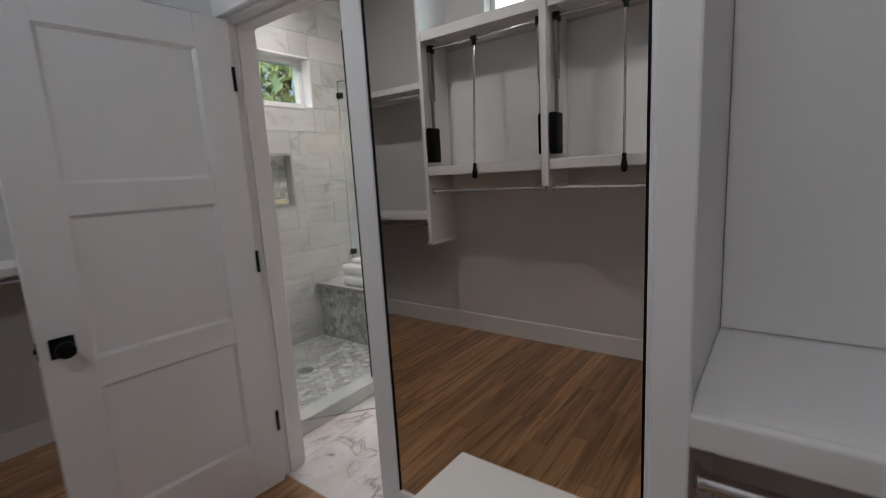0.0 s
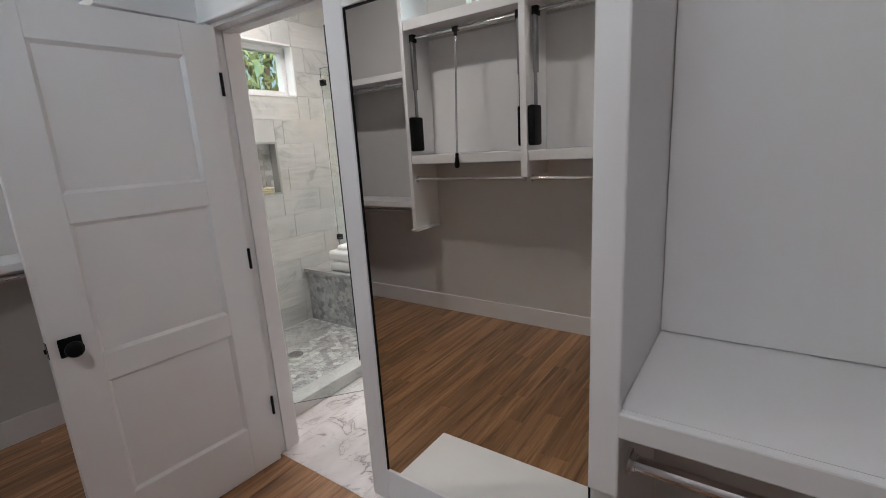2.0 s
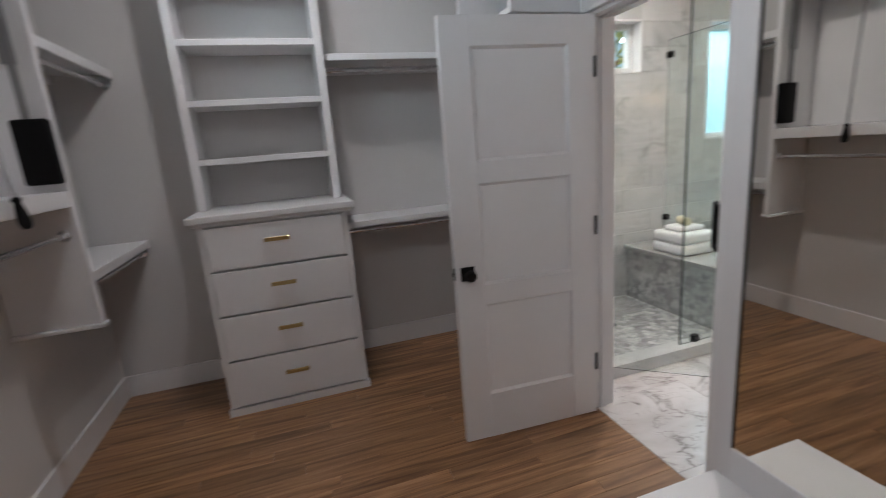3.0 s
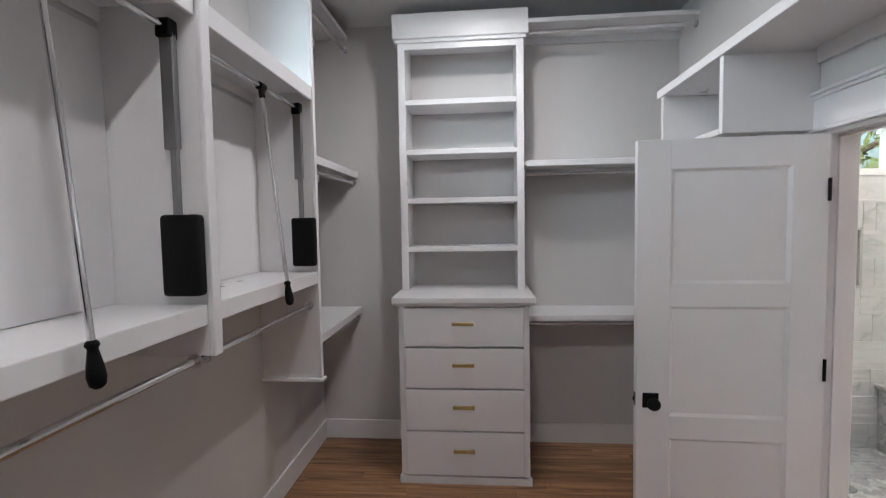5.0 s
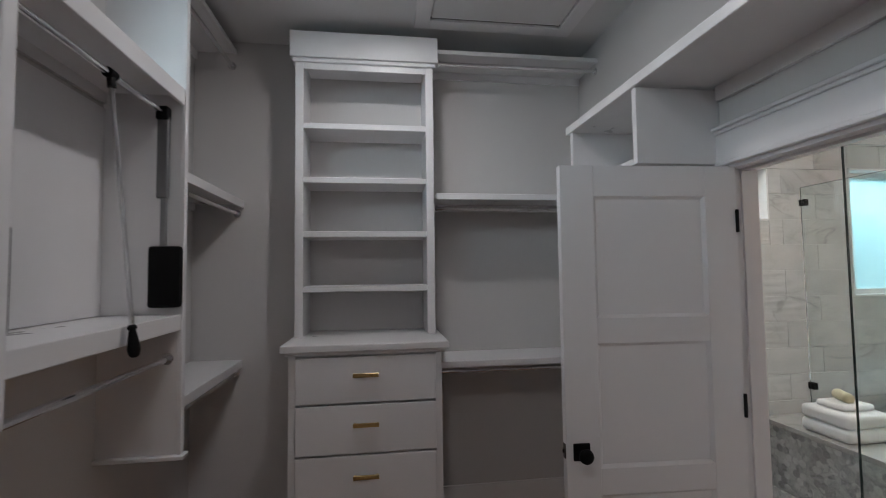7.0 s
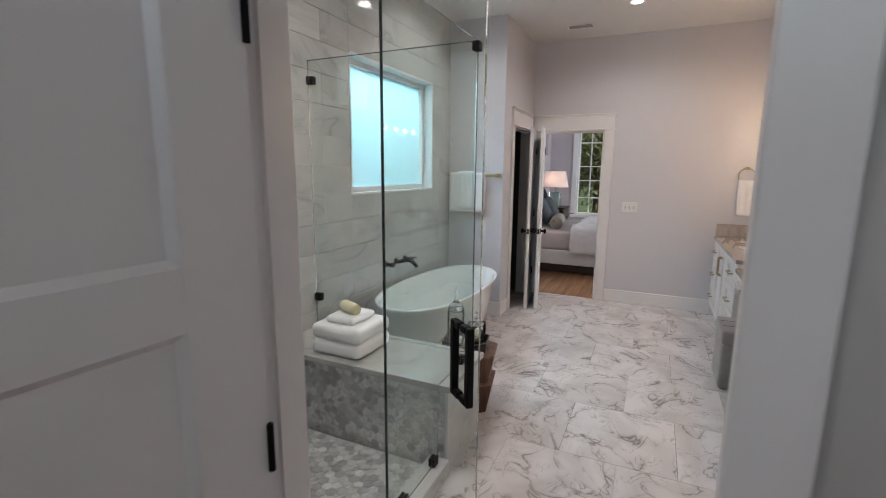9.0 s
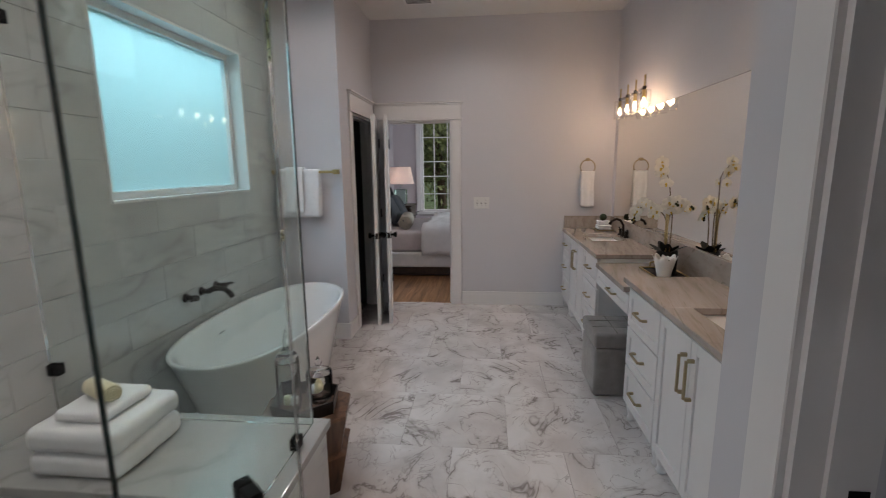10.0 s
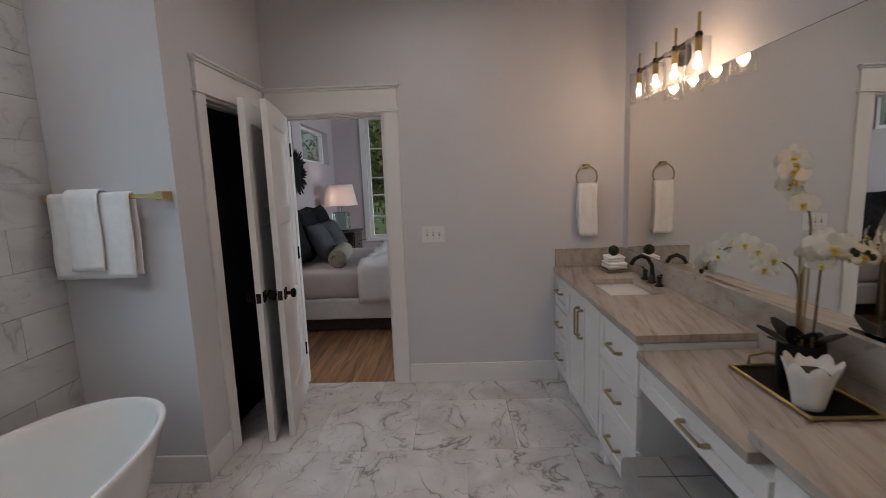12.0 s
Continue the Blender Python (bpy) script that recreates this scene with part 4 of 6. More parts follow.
def switch(name, c, axis, n, label, gangs=1):
    """A wall plate at c with toggle levers; n: which way it faces along its axis."""
    w = 0.0395 + 0.023 * (gangs - 1)
    s = thing(name, c, label, "switch")
    def slab(u0, u1, z0, z1, d0, d1, bev=0.0):
        a, b = sorted((n * d0, n * d1))
        return box(c[0] + a, c[1] + u0, c[2] + z0, c[0] + b, c[1] + u1, c[2] + z1, bev, seg=1)
    part("plate", slab(-w, w, -0.0625, 0.0625, 0.0, 0.006, 0.002), PLASTIC, s)
    for k in range(gangs):
        u = (k - (gangs - 1) / 2) * 0.046
        part("slot", slab(u - 0.006, u + 0.006, -0.013, 0.013, 0.006, 0.0075), STEEL, s)
        part("toggle", slab(u - 0.004, u + 0.004, -0.002, 0.010, 0.0075, 0.017, 0.001), PLASTIC, s)
        for z in (-0.03, 0.03):
            part("screw", slab(u - 0.003, u + 0.003, z - 0.003, z + 0.003, 0.006, 0.007), STEEL, s)


switch("light_switch", (0.0, -0.905, 1.13), "x", -1, "single white toggle light switch on the closet wall")
switch("light_switch", (BE, -0.405, 1.163), "x", -1, "three-gang white toggle light switch on bathroom wall", 3)


# bathroom: shower
SX0, SY0, GX, GY, BX = 0.126, 0.20, 1.82, 0.257, 1.39
sc = thing("shower_curb", (0.75, 0.25, 0), "low white marble shower curb", "curb")
part("curb", box(SX0, SY0, 0.0, BX - 0.001, SY0 + 0.12, 0.085, 0.004), TILEM, sc)
sf = structure("floor_shower", box(SX0, SY0 + 0.12, -0.012, BX, BN, 0.012), MOSAIC_GROUT, "grouted shower floor under marble hexagons")
bs = thing("shower_bench", (1.62, 0.8, 0), "shower bench faced in grey marble hexagons with grey slab", "bench")
bench_core = part("core", box(BX + 0.012, SY0 + 0.03, 0.0, 1.85, BN - 0.001, 0.462), MOSAIC_GROUT, bs)
part("slab", box(BX - 0.02, SY0 - 0.005, 0.462, 1.875, BN - 0.001, 0.498, 0.004), STONE, bs, "grey polished stone slab")
part("end_face", box(BX + 0.0, SY0 + 0.012, 0.0, 1.86, SY0 + 0.03, 0.462, 0.002), TILEM, bs, "white tiled bench end")
part("tub_side", box(1.85, SY0 + 0.03, 0.0, 1.862, BN - 0.001, 0.462), TILEM, bs)


def clip(name, c, s=(0.022, 0.022, 0.025), label="square matte black glass clamp"):
    t = thing(name, c, label, "clamp", "glass clamps")
    for sg in (-1, 1):
        part("jaw", box(c[0] - s[0], c[1] + (0.006 if sg > 0 else -s[1]), c[2] - s[2], c[0] + s[0], c[1] + (s[1] if sg > 0 else -0.006), c[2] + s[2], 0.003, seg=1), BLACK, t)
    part("bridge", box(c[0] - s[0] * 0.6, c[1] - 0.006, c[2] - s[2], c[0] + s[0] * 0.6, c[1] + 0.006, c[2] - s[2] + 0.006), BLACK, t)


g1 = thing("shower_return_panel", (1.8, 0.85, 0.5), "clear glass shower return panel standing on the bench", "glass panel")
p = part("pane", box(GX - 0.005, GY + 0.006, 0.5, GX + 0.005, BN - 0.004, 2.25), GLASS, g1)
p.visible_shadow = False
part("polished_edge", box(GX - 0.0052, GY + 0.006, 2.25, GX + 0.0052, BN - 0.004, 2.252), EDGE, g1)
g2 = thing("shower_front_panel", (1.3, GY, 0.09), "clear fixed glass shower front panel with dark edge", "glass panel")
bm = bmesh.new()
pts = [(0.875, 0.088), (BX - 0.03, 0.088), (BX - 0.03, 0.502), (GX + 0.005, 0.502), (GX + 0.005, 2.25), (0.875, 2.25)]
va = [bm.verts.new((x, GY - 0.005, z)) for x, z in pts]
vb = [bm.verts.new((x, GY + 0.005, z)) for x, z in pts]
bm.faces.new(va)
bm.faces.new(vb[::-1])
for k in range(6):
    bm.faces.new((va[k], vb[k], vb[(k + 1) % 6], va[(k + 1) % 6]))
p = part("pane", bm, GLASS, g2)
p.visible_shadow = False
part("polished_edge", box(0.871, GY - 0.0055, 0.088, 0.8745, GY + 0.0055, 2.25), EDGE, g2, "dark green glass edge")
part("polished_edge", box(GX + 0.0055, GY - 0.0055, 0.502, GX + 0.009, GY + 0.0055, 2.25), EDGE, g2, "dark green glass edge")
for c, s in (((GX, BN - 0.026, 2.128), (0.022, 0.025, 0.025)), ((GX, BN - 0.026, 0.707), (0.022, 0.025, 0.025)),
             ((GX - 0.006, GY, 2.222), (0.026, 0.024, 0.024)), ((1.0, GY, 0.112), (0.025, 0.02, 0.024)),
             ((1.31, GY, 0.112), (0.025, 0.02, 0.024)), ((1.66, GY, 0.524), (0.025, 0.02, 0.024))):
    clip("glass_clamp", c, s)

HINGE, OPEN = (0.145, 0.285), -40.0
gd = thing("shower_door", (HINGE[0], HINGE[1], 0.1), "frameless clear glass shower door standing open, black handle", "shower door")
gd.matrix_basis = pose(HINGE[0], HINGE[1], 0, 0, 0, OPEN)


def local(name, bm, mat, parent, label="", smooth=False):
    ob = obj(name, bm, mat, smooth)
    ob.parent = parent
    return tagged(ob, label) if label else ob


DW = 0.745
p = local("pane", box(0.0, -0.005, 0.1, DW, 0.005, 2.25), GLASS, gd)
p.visible_shadow = False
local("polished_edge", box(DW + 0.0005, -0.005, 0.1, DW + 0.002, 0.005, 2.25), CLEAR, gd)
for s in (-1, 1):
    y = s * 0.04
    hx = DW - 0.062
    bm = bmesh.new()
    bx(bm, hx - 0.012, min(y, y + s * 0.022), 0.85, hx + 0.012, max(y, y + s * 0.022), 1.106, 0.003, 1)
    for z in (0.85, 1.082):
        bx(bm, hx - 0.012, min(s * 0.006, y), z, hx + 0.012, max(s * 0.006, y), z + 0.024, 0.003, 1)
    local("pull_handle", bm, BLACK, gd, "square matte black pull handle")
for z in (0.35, 1.95):
    bm = box(-0.016, -0.018, z - 0.045, 0.05, 0.018, z + 0.045, 0.003, seg=1)
    local("hinge", bm, BLACK, gd, "matte black glass hinge")
dr = thing("floor_drain", (0.80, 0.88, 0.015), "round chrome shower drain with grid cover", "drain")
bm = bmesh.new()
lathe(bm, (0.80, 0.88, 0.0145), [(0.040, 0.0), (0.056, 0.0), (0.056, 0.008), (0.050, 0.010), (0.040, 0.007)], 28)
part("rim", bm, CHROME, dr, smooth=True)
# solid black disc that stands for the shaded hollow under the grid
part("dark_well", rodm((0.80, 0.88, 0.015), (0.80, 0.88, 0.0185), 0.041, seg=24), BLACK, dr)
for k in range(-3, 4):
    h = math.sqrt(max(0.0, 0.04 ** 2 - (k * 0.011) ** 2))
    part("grid_bar", box(0.80 + k * 0.011 - 0.002, 0.88 - h, 0.0185, 0.80 + k * 0.011 + 0.002, 0.88 + h, 0.0215), CHROME, dr)

# wall niche with folded cloths
NI = (0.93, 1.245, 1.205, 1.608)
ni = thing("wall_niche", (1.08, 1.42, 1.2), "recessed shower niche lined with grey marble mosaic", "niche")
bm = bmesh.new()
bx(bm, NI[0], 1.403, NI[2] - 0.014, NI[1], 1.50, NI[2] + 0.004)
bx(bm, NI[0], 1.403, NI[3] - 0.004, NI[1], 1.50, NI[3] + 0.014)
bx(bm, NI[0] - 0.014, 1.403, NI[2] - 0.014, NI[0] + 0.004, 1.50, NI[3] + 0.014)
bx(bm, NI[1] - 0.004, 1.403, NI[2] - 0.014, NI[1] + 0.014, 1.50, NI[3] + 0.014)
part("lining", bm, STONE, ni)
part("back", box(NI[0] + 0.004, 1.49, NI[2] + 0.004, NI[1] - 0.004, 1.50, NI[3] - 0.004), GROUT, ni)


def soft_box(x0, y0, z0, x1, y1, z1, r, seed=0, amp=0.006, cuts=5, seg=3):
    """A puffy folded pad: a rounded box, subdivided and gently uneven."""
    bm = bmesh.new()
    bx(bm, x0, y0, z0, x1, y1, z1, r, seg)
    bmesh.ops.subdivide_edges(bm, edges=[e for e in bm.edges if e.calc_length() > 0.03], cuts=cuts, use_grid_fill=True)
    for v in bm.verts:
        q = v.co * 9 + Vector((seed * 3.1, seed, 0))
        lift = 1.0 if v.co.z > z0 + 0.004 else 0.0
        v.co += Vector((noise.noise(q) * amp, noise.noise(q + Vector((7, 0, 0))) * amp, noise.noise(q + Vector((0, 7, 0))) * amp * lift))
    return bm


def folded_towel(name, x0, y0, z0, x1, y1, z1, label, layers=2, mat=None, seed=0, group="folded towels"):
    t = thing(name, ((x0 + x1) / 2, (y0 + y1) / 2, z0), label, "towel", group)
    h = (z1 - z0) / layers
    for k in range(layers):
        part("fold", soft_box(x0, y0, z0 + k * h, x1, y1, z0 + (k + 1) * h - 0.001, min(h * 0.45, 0.03), seed + k), mat or TOWEL, t, smooth=True)
    return t


def towel_roll(p, q, r, label, mat, seed=0, cat="towel"):
    p, q = Vector(p), Vector(q)
    t = thing("rolled_towel", p, label, cat)
    bm = bmesh.new()
    L = (q - p).length
    lathe(bm, (0, 0, 0), [(r * 0.2, 0), (r * 0.85, 0.001), (r, 0.012), (r * 1.03, L / 2), (r, L - 0.012), (r * 0.85, L - 0.001), (r * 0.2, L)], 28)
    for v in bm.verts:
        v.co += Vector((noise.noise(v.co * 30), noise.noise(v.co * 30 + Vector((5, 5, 5))), 0)) * 0.003
    bm.transform(Matrix.Translation(p) @ (q - p).to_track_quat("Z", "Y").to_matrix().to_4x4())
    part("roll", bm, mat, t, smooth=True)
    bm = bmesh.new()
    spiral = [((0.2 + 0.75 * k / 40) * r * math.cos(k * 0.42), (0.2 + 0.75 * k / 40) * r * math.sin(k * 0.42), 0.0) for k in range(41)]
    tube(bm, spiral, 0.0025, 5)
    bm.transform(Matrix.Translation(p - (q - p).normalized() * 0.001) @ (q - p).to_track_quat("Z", "Y").to_matrix().to_4x4())
    part("spiral_edge", bm, mat, t, smooth=True)


folded_towel("folded_bath_towel", 1.42, 0.78, 0.498, 1.76, 1.12, 0.68, "thick folded white bath towel on the shower bench", 2)
folded_towel("folded_hand_towel", 1.47, 0.85, 0.68, 1.70, 1.05, 0.725, "small folded white towel on the bath towel", 1, seed=5)
towel_roll((1.545, 0.88, 0.758), (1.60, 1.01, 0.758), 0.034, "small rolled cream towel on the folded stack", YTOWEL)
folded_towel("folded_washcloth", 0.97, 1.412, 1.2095, 1.19, 1.485, 1.252, "stack of white and tan washcloths in niche", 3, YTOWEL, 7)

# tub, filler, stool with jars
tb = thing("bathtub", (2.95, 0.99, 0), "white freestanding oval acrylic bathtub with thin rim", "bathtub")


def ring(bm, cx, cy, a, b, z, seg=72, p=2.35):
    out = []
    for k in range(seg):
        u = 2 * math.pi * k / seg
        c, s = math.cos(u), math.sin(u)
        out.append(bm.verts.new((cx + a * math.copysign(abs(c) ** (2 / p), c), cy + b * math.copysign(abs(s) ** (2 / p), s), z)))
    return out


def loft(bm, rings, cap0=False, cap1=False):
    for r0, r1 in zip(rings, rings[1:]):
        n = len(r0)
        for k in range(n):
            bm.faces.new((r0[k], r0[(k + 1) % n], r1[(k + 1) % n], r1[k]))
    if cap0:
        bm.faces.new(rings[0][::-1])
    if cap1:
        bm.faces.new(rings[-1])
    return bm


bm = bmesh.new()
T = (2.975, 0.975)
shape = [(0.60, 0.255, 0.0), (0.625, 0.27, 0.03), (0.665, 0.29, 0.14), (0.72, 0.32, 0.30), (0.78, 0.352, 0.45), (0.825, 0.375, 0.555), (0.84, 0.383, 0.578), (0.838, 0.382, 0.588), (0.826, 0.372, 0.591),
         (0.812, 0.358, 0.586), (0.80, 0.348, 0.565), (0.755, 0.325, 0.45), (0.68, 0.295, 0.28), (0.61, 0.265, 0.17), (0.52, 0.22, 0.125), (0.30, 0.12, 0.115)]
shape = [(a * 1.025, b, z) for a, b, z in shape]
loft(bm, [ring(bm, *T, a, b, z) for a, b, z in shape], True, True)
part("shell", bm, CERAMIC, tb, smooth=True)
part("overflow_slot", box(2.86, 1.300, 0.475, 2.93, 1.312, 0.482, 0.002, seg=1), BLACK, tb, "dark overflow slot")
part("drain_cap", rodm((2.9, 0.985, 0.115), (2.9, 0.985, 0.12), 0.035, seg=20), CHROME, tb)

fz = 0.765
fa = thing("bath_filler", (2.85, 1.4, fz), "oil-rubbed bronze wall-mounted tub filler", "tap")
for x in (2.72, 2.88, 3.04):
    bm = bmesh.new()
    rod(bm, (x, BN - 0.002, fz), (x, BN - 0.014, fz), 0.030, 0.024, 20)
    rod(bm, (x, BN - 0.014, fz), (x, BN - 0.065, fz), 0.015, 0.017)
    part("flange", bm, BRONZE, fa)
bm = bmesh.new()
tube(bm, [(2.88, BN - 0.05, fz), (2.88, BN - 0.10, fz + 0.022), (2.88, BN - 0.16, fz + 0.02), (2.88, BN - 0.20, fz - 0.01), (2.88, BN - 0.215, fz - 0.035)], [0.019, 0.019, 0.018, 0.017, 0.018], 14)
part("spout", bm, BRONZE, fa, smooth=True)
for x, s in ((2.72, -1), (3.04, 1)):
    bm = bmesh.new()
    ball(bm, (x, BN - 0.072, fz), 0.021)
    tube(bm, [(x, BN - 0.075, fz), (x + s * 0.035, BN - 0.085, fz + 0.008), (x + s * 0.075, BN - 0.09, fz + 0.0)], [0.012, 0.010, 0.007], 10)
    part("lever", bm, BRONZE, fa, smooth=True)

S = (2.12, 0.41)
so = thing("wood_stool", (S[0], S[1], 0), "faceted dark walnut block side table by the tub", "side table")
bm = bmesh.new()
rr = []
for r, z, tw_ in ((0.18, 0.0, 0.2), (0.225, 0.205, 0.2), (0.195, 0.215, 0.2), (0.235, 0.395, 0.2), (0.23, 0.405, 0.2)):
    rr.append([bm.verts.new((S[0] + r * math.cos(tw_ + k * math.pi / 3), S[1] + r * math.sin(tw_ + k * math.pi / 3), z)) for k in range(6)])
loft(bm, rr, True, True)
part("block", bm, WALNUT, so)


def apothecary(c, h, r, label, fill):
    t = thing("glass_jar", c, label, "jar", "glass jars")
    x, y, z = c
    bm = bmesh.new()
    lathe(bm, (x, y, z), [(r * 0.6, 0.0), (r * 0.62, 0.006), (r * 0.3, 0.012), (r * 0.95, 0.03), (r, 0.06), (r, h * 0.62), (r * 0.94, h * 0.64), (r * 0.9, h * 0.62), (r * 0.92, 0.06), (r * 0.8, 0.035), (0.002, 0.03)], 28)
    p = part("jar", bm, CLEAR, t, smooth=True)
    p.visible_shadow = False
    bm = bmesh.new()
    lathe(bm, (x, y, z + h * 0.645), [(r * 0.98, 0.0), (r * 1.0, 0.006), (r * 0.8, h * 0.06), (r * 0.3, h * 0.12), (r * 0.16, h * 0.16), (r * 0.28, h * 0.2), (r * 0.2, h * 0.25), (r * 0.1, h * 0.3), (0.001, h * 0.345)], 24)
    part("lid", bm, CLEAR, t, "clear glass lid with finial", True)
    rnd = random.Random(int(r * 1000))
    for k in range(fill):
        a, d = rnd.uniform(0, 6.3), rnd.uniform(0, r * 0.5)
        bm = bmesh.new()
        ball(bm, (x + d * math.cos(a), y + d * math.sin(a), z + 0.055 + 0.028 * (k // 3)), r * 0.34, 1, 1, 0.8, 10, 8)
        part("soap_ball", bm, YTOWEL if k % 2 else LINEN, t, smooth=True)


tr = thing("hexagonal_tray", (S[0], S[1], 0.405), "dark bronze hexagonal rim tray around the jars", "tray")
bm = bmesh.new()
ht = []
for r, z in ((0.165, 0.406), (0.172, 0.47), (0.164, 0.47), (0.157, 0.410)):
    ht.append([bm.verts.new((S[0] + r * math.cos(0.2 + k * math.pi / 3), S[1] + r * math.sin(0.2 + k * math.pi / 3), z)) for k in range(6)])
ht.append(ht[0])
loft(bm, ht, False, False)
part("rim", bm, BRONZE, tr)
apothecary((S[0] - 0.07, S[1] + 0.05, 0.405), 0.43, 0.055, "tall clear apothecary jar on the walnut stool", 5)
apothecary((S[0] + 0.06, S[1] - 0.05, 0.405), 0.24, 0.066, "short clear lidded jar on the walnut stool", 6)

# towel bar beside the tub
tbz, tbx = 1.525, TWX - 0.065
tr = thing("towel_bar", (tbx, 1.1, tbz), "square satin brass towel bar on lilac-grey wall", "towel bar")
part("bar", box(tbx - 0.009, 0.82, tbz - 0.011, tbx + 0.009, 1.40, tbz + 0.011, 0.002, seg=1), BRASS, tr)
for y in (0.83, 1.375):
    part("bracket", box(tbx - 0.014, y - 0.02, tbz - 0.02, TWX, y + 0.02, tbz + 0.02, 0.003, seg=1), BRASS, tr)


def draped(name, axis, c, u0, u1, top, front_len, back_len, off, label, mat=None, seed=0, thick=0.008):
    """A towel hung over a bar: a folded sheet with soft ripples. off: half gap over the bar."""
    t = thing(name, (c[0], c[1], top), label, "towel", "hung towels")
    prof = []
    for k in range(15):
        prof.append((-off, top - front_len + (front_len - off) * k / 14))
    for k in range(1, 7):
        a = math.pi - math.pi * k / 7
        prof.append((off * math.cos(a), top - off + off * math.sin(a)))
    for k in range(15):
        prof.append((off, top - off - (back_len - off) * k / 14))
    bm = bmesh.new()
    cols, nu = [], 15
    for j in range(nu):
        u = u0 + (u1 - u0) * j / (nu - 1)
        col = []
        for d, z in prof:
            w = min(1.0, (top - z) / 0.15)
            ripple = 0.007 * w * math.sin(u * 46 + seed) + 0.004 * noise.noise(Vector((u * 9, z * 7, seed)))
            uu = u + 0.010 * w * noise.noise(Vector((z * 4, seed, j * 0.05)))
            dd = d - abs(ripple) if d < 0 else d + abs(ripple) * 0.3
            col.append(bm.verts.new((c[0] + dd, uu, z) if axis == "y" else (uu, c[1] + dd, z)))
        cols.append(col)
    for a, b in zip(cols, cols[1:]):
        for k in range(len(a) - 1):
            bm.faces.new((a[k], a[k + 1], b[k + 1], b[k]))
    ob = part("cloth", bm, mat or TOWEL, t, smooth=True)
    so_ = ob.modifiers.new("thickness", "SOLIDIFY")
    so_.thickness, so_.offset = thick, 0
    return t


draped("bath_towel", "y", (tbx, 1.2), 0.97, 1.36, tbz + 0.022, 0.41, 0.40, 0.022, "white bath towel folded over the brass bar", seed=2, thick=0.01)
draped("hand_towel", "y", (tbx - 0.004, 1.2), 1.105, 1.265, tbz + 0.04, 0.385, 0.30, 0.042, "narrow white towel laid over the bath towel", seed=5, thick=0.009)

# vanity
VF, VT = -1.33, 0.885


def pull(parent, p, length, axis):
    bm = bmesh.new()
    x, y, z = p
    h = length / 2
    if axis == "x":
        bx(bm, x - h, y - 0.0, z - 0.006, x + h, y + 0.011, z + 0.006, 0.002, 1)
        for s in (-1, 1):
            bx(bm, x + s * h - 0.007, y - 0.026, z - 0.006, x + s * h + 0.007, y + 0.0, z + 0.006)
    else:
        bx(bm, x - 0.006, y, z - h, x + 0.006, y + 0.011, z + h, 0.002, 1)
        for s in (-1, 1):
            bx(bm, x - 0.006, y - 0.026, z + s * h - 0.007, x + 0.006, y, z + s * h + 0.007)
    part("pull", bm, CHAMP, parent, "champagne metal bar pull")


def shaker(name, parent, x0, x1, z0, z1):
    """A framed front with a sunk panel."""
    y0, y1, w = VF - 0.002, VF + 0.018, 0.05
    bm = bmesh.new()
    bx(bm, x0, y0, z0, x0 + w, y1, z1, 0.002, 1)
    bx(bm, x1 - w, y0, z0, x1, y1, z1, 0.002, 1)
    bx(bm, x0 + w, y0, z0, x1 - w, y1 - 0.0005, z0 + w)
    bx(bm, x0 + w, y0, z1 - w, x1 - w, y1 - 0.0005, z1)
    bx(bm, x0 + w, y0, z0 + w, x1 - w, y1 - 0.010, z1 - w)
    return part(name, bm, WHITE, parent)


def base_unit(name, x0, x1, label, kind):
    u = thing(name, ((x0 + x1) / 2, -1.6, 0), label, "cabinet", "vanity cabinets")
    part("carcass", box(x0, BS + 0.002, 0.10, x1, VF - 0.004, VT - 0.04), WHITE, u)
    part("toe_board", box(x0, BS + 0.002, 0.0, x1, VF - 0.07, 0.10), WHITE, u)
    g = 0.006
    if kind == "drawers":
        for z0, z1 in ((0.125, 0.355), (0.365, 0.60), (0.61, 0.835)):
            d = shaker("drawer", u, x0 + g, x1 - g, z0, z1)
            pull(d, ((x0 + x1) / 2, VF + 0.044, (z0 + z1) / 2 + 0.01), 0.135, "x")
    else:
        m = (x0 + x1) / 2
        for a, b, hx in ((x0 + g, m - 0.002, m - 0.035), (m + 0.002, x1 - g, m + 0.035)):
            d = shaker("door", u, a, b, 0.125, 0.835)
            pull(d, (hx, VF + 0.044, 0.67), 0.17, "z")
    for x in (x0 + 0.03, x1 - 0.03):
        bm = bmesh.new()
        lathe(bm, (x, VF - 0.03, 0.0), [(0.022, 0.0), (0.026, 0.01), (0.018, 0.03), (0.028, 0.07), (0.03, 0.10)], 14)
        part("foot", bm, WHITE, u, smooth=True)


base_unit("drawer_cabinet", 4.86, BE - 0.002, "white shaker three-drawer vanity cabinet against end wall", "drawers")
base_unit("sink_cabinet", 4.166, 4.859, "white shaker two-door vanity cabinet below a sink", "doors")
base_unit("drawer_cabinet", 3.66, 4.165, "white shaker three-drawer vanity cabinet beside the kneehole", "drawers")
base_unit("drawer_cabinet", 2.365, 2.86, "white shaker three-drawer vanity cabinet beside the kneehole", "drawers")
base_unit("drawer_cabinet", 1.202, 1.675, "white shaker three-drawer vanity cabinet against wall end", "drawers")
base_unit("sink_cabinet", 1.676, 2.364, "white shaker two-door vanity cabinet below a sink", "doors")
kd = thing("kneehole_drawer", (3.3, -1.6, 0.63), "white shallow make-up drawer spanning the vanity kneehole", "drawer")
part("apron", box(2.861, BS + 0.002, 0.655, 3.659, VF - 0.004, 0.785), WHITE, kd)
